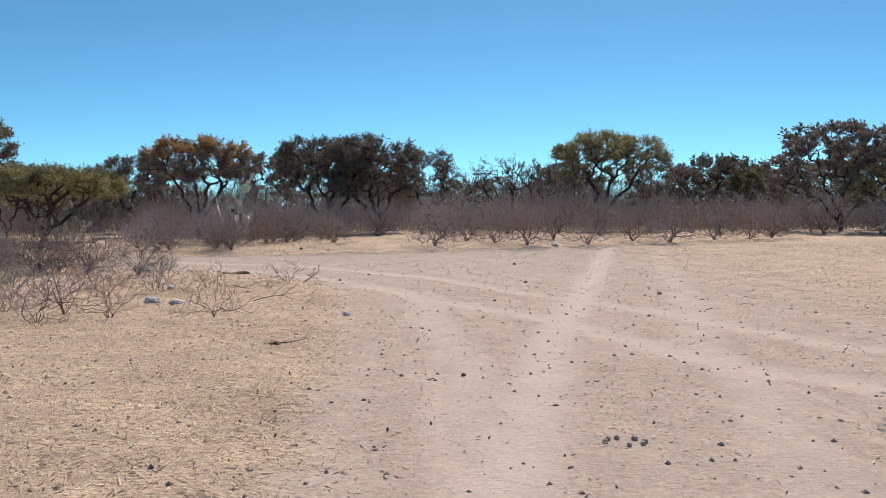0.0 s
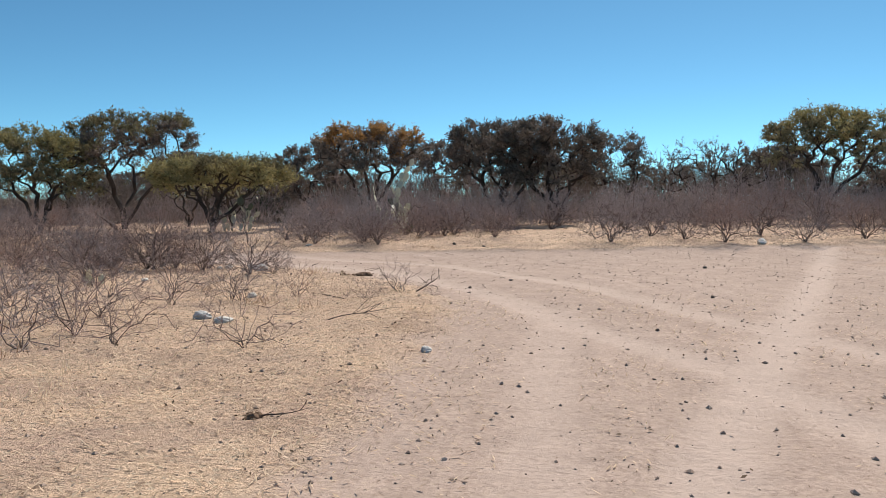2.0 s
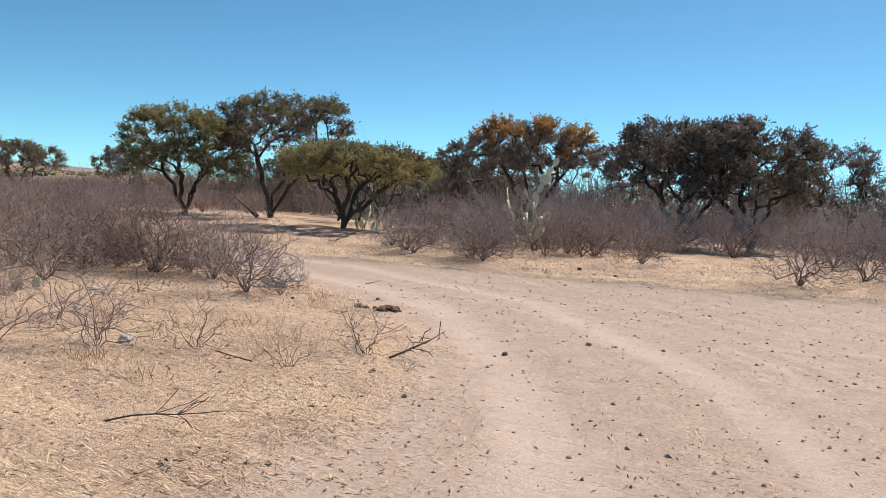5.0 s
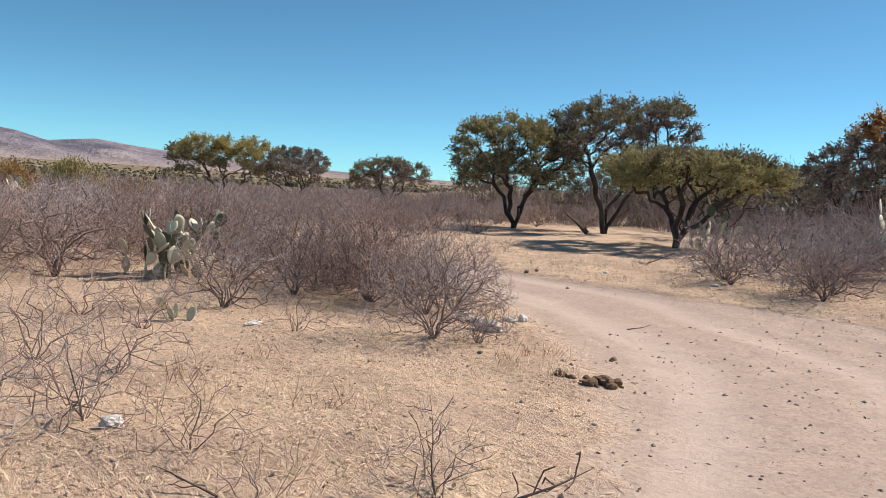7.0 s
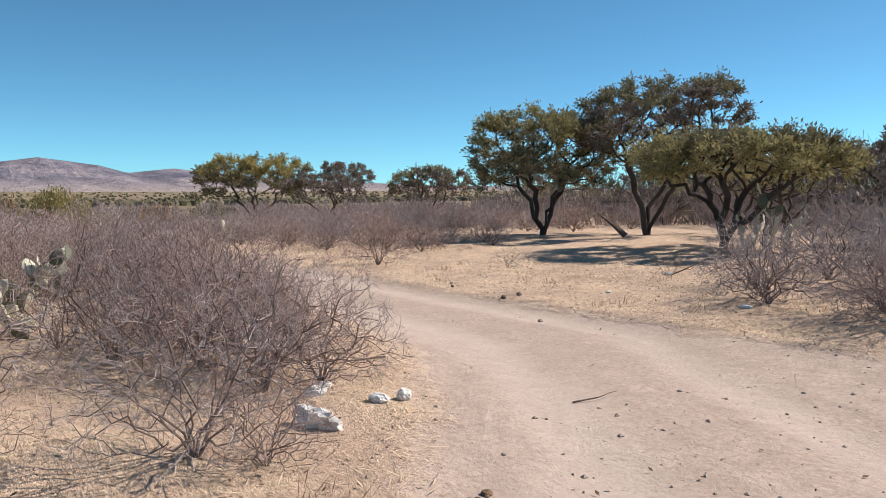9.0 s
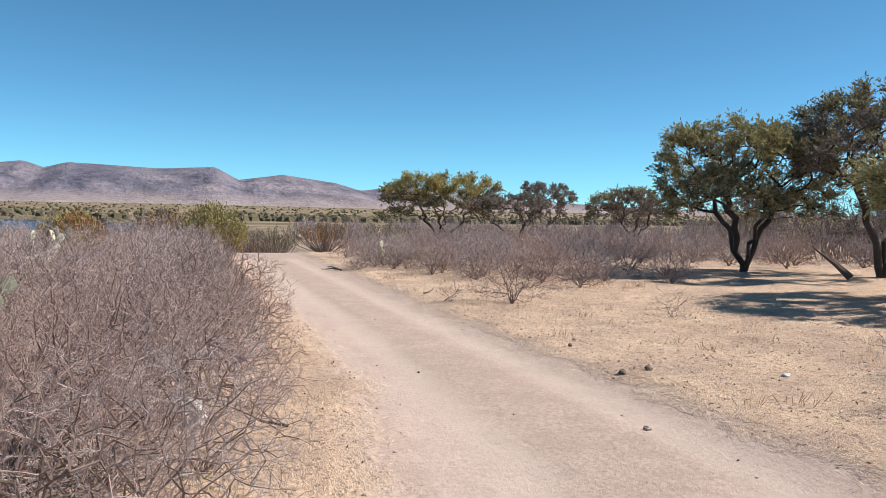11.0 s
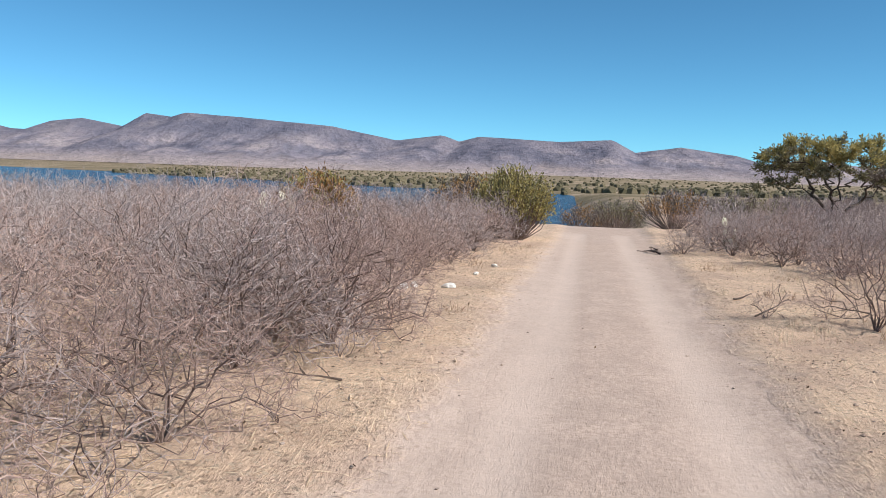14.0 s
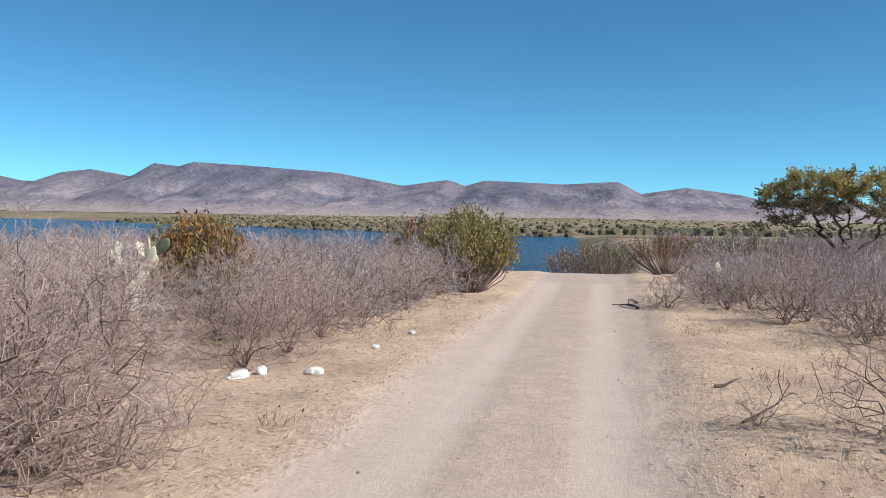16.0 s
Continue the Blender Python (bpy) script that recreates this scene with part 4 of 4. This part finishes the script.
def far_bushes():
    """Dark scrub dotted over the plain across the lake."""
    rng = np.random.default_rng(55)
    s = Shape()
    for _ in range(2600):
        d = 1500 * rng.random() ** 2.0
        y = rng.uniform(-0.75, 0.95) * (d + 330)
        x = float(far_bank(y)) - 22 - d
        z, R = height(x, y), rng.uniform(0.9, 2.6)
        base = len(s.v)
        for k in range(6):
            a = k * math.pi / 3 + rng.uniform(-0.3, 0.3)
            s.v.append((x + math.cos(a) * R, y + math.sin(a) * R, z))
        for k in range(6):
            a = k * math.pi / 3 + rng.uniform(-0.3, 0.3)
            s.v.append((x + math.cos(a) * R * 0.75, y + math.sin(a) * R * 0.75, z + R * rng.uniform(0.5, 0.9)))
        s.v.append((x, y, z + R * 1.05))
        for k in range(6):
            j = (k + 1) % 6
            s.f.append((base + k, base + j, base + 6 + j, base + 6 + k))
            s.f.append((base + 6 + k, base + 6 + j, base + 12))
    return tagged(new("far_scrub", s.mesh("far_scrub", MAT_SCRUB_FAR)), "dark scrub dotted over the plain across the lake", "scrub", kind="stuff")


far_bushes()


# ---- stones, dung, branches ----
def stone(name, x, y, sx, sy, sz, mat, label, category, seed, turn=0.0, sink=0.25, rough=0.22):
    rng = np.random.default_rng(seed)
    bm = bmesh.new()
    bmesh.ops.create_icosphere(bm, subdivisions=3, radius=0.5)
    off = Vector(rng.uniform(0, 50, 3))
    for v in bm.verts:
        n = noise.fractal(v.co * 2.2 + off, 0.7, 2.0, 4)
        v.co *= 1 + rough * n
        v.co = Vector((round(v.co.x * 5.5) / 5.5 * 0.45 + v.co.x * 0.55, round(v.co.y * 5.5) / 5.5 * 0.45 + v.co.y * 0.55, v.co.z))
        v.co.x, v.co.y, v.co.z = v.co.x * sx, v.co.y * sy, v.co.z * sz
    me = bpy.data.meshes.new(name)
    bm.to_mesh(me)
    bm.free()
    me.materials.append(mat)
    ob = new(name, me)
    ob.matrix_basis = pose(x, y, height(x, y) + sz * (0.5 - sink), rng.uniform(-10, 10), rng.uniform(-10, 10), turn)
    return tagged(ob, label, category)


WHITE = "chalky white stone lying in the straw"
for k, (x, y, a, b, c) in enumerate([(-3.2, 12.38, 0.26, 0.17, 0.13), (-2.75, 12.0, 0.24, 0.16, 0.10), (-6.2, 18.75, 0.20, 0.15, 0.12), (-6.5, 18.95, 0.16, 0.12, 0.09), (-5.78, 19.25, 0.17, 0.13, 0.13), (-5.79, 19.05, 0.20, 0.14, 0.11),
                                     (-3.5, 14.18, 0.16, 0.13, 0.11), (-18.8, 20.05, 0.24, 0.15, 0.12), (-18.3, 19.5, 0.28, 0.18, 0.12), (-18.55, 19.62, 0.16, 0.12, 0.14), (-10.7, 27.2, 0.22, 0.15, 0.10), (4.1, 25.0, 0.42, 0.25, 0.2),
                                     (-0.4, 11.05, 0.15, 0.11, 0.08), (-20.6, 20.2, 0.13, 0.1, 0.07), (-6.9, 24.4, 0.2, 0.15, 0.08), (-21.9, 20.35, 0.15, 0.1, 0.08), (-6.4, 16.3, 0.24, 0.1, 0.06), (-9.5, 24.7, 0.12, 0.1, 0.06)]):
    tagged(stone("stone", x, y, a * 0.8, b * 0.8, c * 0.8, MAT_WHITE, WHITE, "stone", 200 + k, 40 * k), group="white stones")
for k, (x, y, a) in enumerate([(-0.64, 17.37, 0.13), (-1.08, 16.3, 0.12), (2.5, 20.4, 0.18), (4.03, 13.46, 0.17), (2.25, 15.6, 0.13), (-10.2, 23.35, 0.20), (-8.3, 22.5, 0.13), (-10.3, 23.7, 0.2), (-12.1, 23.7, 0.14), (-12.6, 24.0, 0.14),
                               (-3.1, 24.4, 0.22), (-2.3, 24.0, 0.15), (-5.4, 18.2, 0.08), (-11.0, 21.5, 0.07), (-4.4, 17.5, 0.10), (-1.4, 14.6, 0.09), (-0.9, 14.2, 0.09), (1.5, 12.6, 0.10), (3.2, 10.8, 0.09), (0.9, 7.4, 0.1)]):
    tagged(stone("stone", x, y, a * 0.46, a * 0.36, a * 0.34, MAT_DARKSTONE if k % 3 else MAT_STONE, "dark angular stone lying on the dirt", "stone", 240 + k, 70 * k), group="dark stones")


def dung(x, y, spread, seed, count=34, big=0.06):
    rng = np.random.default_rng(seed)
    ob = new("dung_heap")
    ob.matrix_basis = pose(x, y, height(x, y) - 0.01, 0, 0, 35)
    for _ in range(count):
        bm = bmesh.new()
        r = big * (0.2 + 0.8 * rng.random() ** 2)
        got = bmesh.ops.create_icosphere(bm, subdivisions=2, radius=1, matrix=Matrix.Diagonal((r, r * 0.9, r * 0.72, 1)))
        for v in got["verts"]:
            v.co *= 1 + 0.5 * noise.noise(v.co * 25 + Vector((seed, r * 100, 0)))
        me = bpy.data.meshes.new("lump")
        bm.to_mesh(me)
        bm.free()
        me.materials.append(MAT_DUNG)
        part("lump", me, ob).location = (rng.normal(0, spread), rng.normal(0, spread * 0.8), r * 0.5)
    return tagged(ob, "dried dark brown dung heap at the edge of the track", "dung")


dung(-3.28, 17.74, 0.09, 301, 46, 0.06)
dung(-3.9, 18.59, 0.05, 303, 14, 0.035)
dung(-0.83, 8.66, 0.03, 302, 12, 0.035)
stone("plastic_bag", -5.45, 18.43, 0.34, 0.16, 0.13, MAT_PLASTIC, "crumpled white plastic sack lying beside a shrub", "litter", 306, 25, 0.1, 0.6)
stone("plastic_bag", -9.05, 19.28, 0.26, 0.2, 0.2, MAT_PLASTIC, "crumpled whitish plastic bag caught in dry grass", "litter", 305, 20, 0.1, 0.6)


def branch(name, x, y, turn, length, r, seed, label, lift=0.25, forks=6):
    rng = np.random.default_rng(seed)
    s = Shape()
    p, d = np.array((0.0, 0, r * 0.9)), np.array((1.0, 0, lift))
    pts = [p]
    for k in range(6):
        d = unit(d + rng.normal(0, 0.16, 3) * (1, 1, 0.4))
        p = p + d * length / 6
        p[2] = max(p[2], 0.012)
        pts.append(p)
    for k in range(6):
        s.limb(pts[k], pts[k + 1], r * (1 - k / 7), r * (1 - (k + 1) / 7), 5)
    for k in range(forks):
        i = int(rng.integers(1, 6))
        w = unit(unit(pts[i] - pts[i - 1]) + rng.normal(0, 0.6, 3))
        a, L = pts[i], length * rng.uniform(0.15, 0.4)
        for _ in range(3):
            b = a + w * L / 3
            b[2] = max(b[2], 0.008)
            s.limb(a, b, r * 0.4, r * 0.28, 4)
            a, w = b, unit(w + rng.normal(0, 0.35, 3))
    ob = new(name, s.mesh(name, MAT_WOOD))
    ob.matrix_basis = pose(x, y, height(x, y), 0, 0, turn)
    return tagged(ob, label, "branch", "fallen branches")


DEAD = "weathered fallen thorn branch lying on the straw"
for k, (x, y, turn, L, r, lift, forks) in enumerate([(-1.57, 15.1, 48, 0.62, 0.011, 0.35, 9), (-1.85, 15.15, 150, 0.55, 0.006, 0.6, 12), (-0.78, 8.66, 10, 0.3, 0.006, 0.2, 3), (-5.16, 20.3, 60, 0.4, 0.008, 0.0, 0), (-19.0, 23.8, 80, 0.26, 0.018, 0.0, 0),
                                                     (-27.0, 23.55, 200, 1.1, 0.03, 0.1, 3), (-28.2, 23.6, 190, 0.9, 0.025, 0.1, 2), (-17.6, 23.8, 130, 0.7, 0.012, 0.4, 5), (-10.7, 27.3, 20, 0.9, 0.014, 0.5, 5), (-7.3, 19.9, 300, 0.7, 0.012, 0.2, 5),
                                                     (-2.3, 14.3, 200, 0.35, 0.007, 0.2, 5), (-1.85, 12.57, 30, 0.8, 0.006, 0.25, 7), (-8.9, 19.95, 250, 0.6, 0.012, 0.2, 5), (-13.2, 20.2, 260, 0.5, 0.010, 0.2, 4)]):
    branch("fallen_branch", x, y, turn, L, r, 320 + k, DEAD, lift, forks)
branch("tree_stump", -19.6, 34.8, 200, 1.1, 0.10, 350, "dark broken trunk leaning out of the ground", 0.9, 0)


# ---- litter and pebbles, too many to count ----
def on_land(n, seed, pick, box=(-27, 9, 3, 29)):
    rng = np.random.default_rng(seed)
    x, y = rng.uniform(box[0], box[1], n), rng.uniform(box[2], box[3], n)
    ok = pick(x, y, on_track(x, y), rng.random(n))
    x, y = x[ok], y[ok]
    return x, y, land_at(x, y), rng


def lumpy(x, y):
    return np.array([noise.noise(Vector((a * 0.7, b * 0.7, 2.0))) for a, b in zip(x, y)])


def pebbles():
    s = Shape()
    x, y, z, rng = on_land(9000, 401, lambda x, y, t, r: r < np.where(np.abs(t + 0.6) < 1.1, 0.8, np.where(t < 0, 0.3, np.where(x < -5, 0.05, 0.4))))
    ico = bmesh.new()
    bmesh.ops.create_icosphere(ico, subdivisions=1, radius=1)
    base = np.array([v.co[:] for v in ico.verts])
    faces = [tuple(v.index for v in f.verts) for f in ico.faces]
    ico.free()
    for a, b, c in zip(x, y, z):
        r = 0.004 + 0.014 * rng.random() ** 6
        p = base * rng.uniform(0.45, 1.3, (len(base), 1)) * (r * rng.uniform(0.8, 1.6), r, r * 0.5) + (a, b, c + r * 0.3)
        k = len(s.v)
        s.v += [tuple(q) for q in p]
        s.f += [tuple(i + k for i in f) for f in faces]
    return tagged(new("pebbles", s.mesh("pebbles", MAT_STONE)), "small grey-brown pebbles strewn over the dirt", "pebbles", kind="stuff")


def litter(name, n, seed, mat, pick, lo, hi, wide, tilt, label, box=(-27, 9, 3, 29)):
    s = Shape()
    x, y, z, rng = on_land(n, seed, pick, box)
    for a, b, c in zip(x, y, z):
        g = rng.uniform(0, 2 * math.pi)
        w = unit(np.array((math.cos(g), math.sin(g), abs(rng.normal(0, tilt)))))
        L = rng.uniform(lo, hi)
        p = np.array((a, b, c + 0.008))
        side = unit(across(w, (0, 0, 1)) + rng.normal(0, 0.2, 3))
        s.leaf(p, w, side, L, L * wide)
    return tagged(new(name, s.mesh(name, mat)), label, "litter", kind="stuff")


pebbles()


def clods(n, seed):
    """Crumbs of dry earth, thickest on the open dirt."""
    s = Shape()
    x, y, z, rng = on_land(n, seed, lambda x, y, t, r: (r < np.where(t < 0, 0.55, np.where(x < -5, 0.02, 0.55))) & (x > -16))
    base = np.array([(1, 0, 0), (0, 1, 0), (-1, 0, 0), (0, -1, 0), (0, 0, 1), (0, 0, -1)], float)
    faces = [(0, 1, 4), (1, 2, 4), (2, 3, 4), (3, 0, 4), (1, 0, 5), (2, 1, 5), (3, 2, 5), (0, 3, 5)]
    for a, b, c in zip(x, y, z):
        r = 0.005 + 0.015 * rng.random() ** 3
        g = rng.uniform(0, 6.28)
        p = base * rng.uniform(0.6, 1.3, (6, 1)) * (r * 1.3, r, r * 0.7)
        q = np.stack([p[:, 0] * math.cos(g) - p[:, 1] * math.sin(g) + a, p[:, 0] * math.sin(g) + p[:, 1] * math.cos(g) + b, p[:, 2] + c + r * 0.25], 1)
        k = len(s.v)
        s.v += q.tolist()
        s.f += [(i + k, j + k, m + k) for i, j, m in faces]
    return tagged(new("dirt_clods", s.mesh("dirt_clods", MAT_CLOD)), "crumbs of dry brown earth on the dirt", "dirt", kind="stuff")


clods(34000, 403)
for k in range(7):
    stone("stone", 1.72 + 0.11 * math.cos(k * 2.4), 5.48 + 0.07 * math.sin(k * 2.4), 0.034, 0.028, 0.03, MAT_STONE, "small grey stone in a little heap on the dirt", "stone", 360 + k, 50 * k)
litter("dry_straw", 100000, 411, MAT_STRAW, lambda x, y, t, r: (t < 0.1) & (r < np.where(y < 21, 0.75, 0.35)), 0.05, 0.16, 0.06, 0.22, "pale dry straw lying over the soil")
litter("dead_leaves", 42000, 412, MAT_DEADLEAF, lambda x, y, t, r: r < np.where(t < 0, 0.45, np.where(x < -4, 0.02, 0.14)), 0.012, 0.045, 0.5, 0.4, "dark scraps of dead leaves and bark on the ground")


def beside_wheels(x, y, t, r):
    """Litter lies thin where wheels pass, and thicker in patches."""
    worn = np.min([np.abs(edge_distance(x, y, line)) for line in TYRES], axis=0)
    return r < np.where(t < 0.2, 0.9, 0.55) * step(0.12, 0.5, worn) * np.clip(0.55 + lumpy(x, y) * 1.4, 0.12, 1)


OPEN_DIRT = (-5, 9, 2.5, 16)
litter("dry_straw", 70000, 413, MAT_STRAW, beside_wheels, 0.02, 0.07, 0.2, 0.35, "short bits of pale straw strewn over the open dirt", OPEN_DIRT)
litter("dead_leaves", 26000, 414, MAT_DEADLEAF, beside_wheels, 0.008, 0.028, 0.3, 0.45, "dark scraps of twig and bark strewn over the open dirt", OPEN_DIRT)


def dry_grass(name, n, seed, mat, label):
    """Thin upright tufts at the feet of the shrubs and along the edges of the track."""
    s = Shape()
    x, y, z, rng = on_land(n, seed, lambda x, y, t, r: (t < -0.3) & (x < -2.4) & (lumpy(x, y) > 0.05))
    for a, b, c in zip(x, y, z):
        for _ in range(int(rng.integers(8, 26))):
            w = unit(np.array((rng.normal(0, 0.45), rng.normal(0, 0.45), 1.0)))
            L = rng.uniform(0.05, 0.19)
            s.leaf(np.array((a + rng.normal(0, 0.07), b + rng.normal(0, 0.07), c - 0.01)), w, across(w, rng.normal(0, 1, 3)), L, 0.006)
    return tagged(new(name, s.mesh(name, mat)), label, "grass", kind="stuff")


dry_grass("dry_grass", 1700, 421, MAT_STRAW, "pale tufts of dry grass among the shrubs")
dry_grass("dry_grass", 900, 422, MAT_RUST_GRASS, "reddish tufts of dry grass at the feet of shrubs")
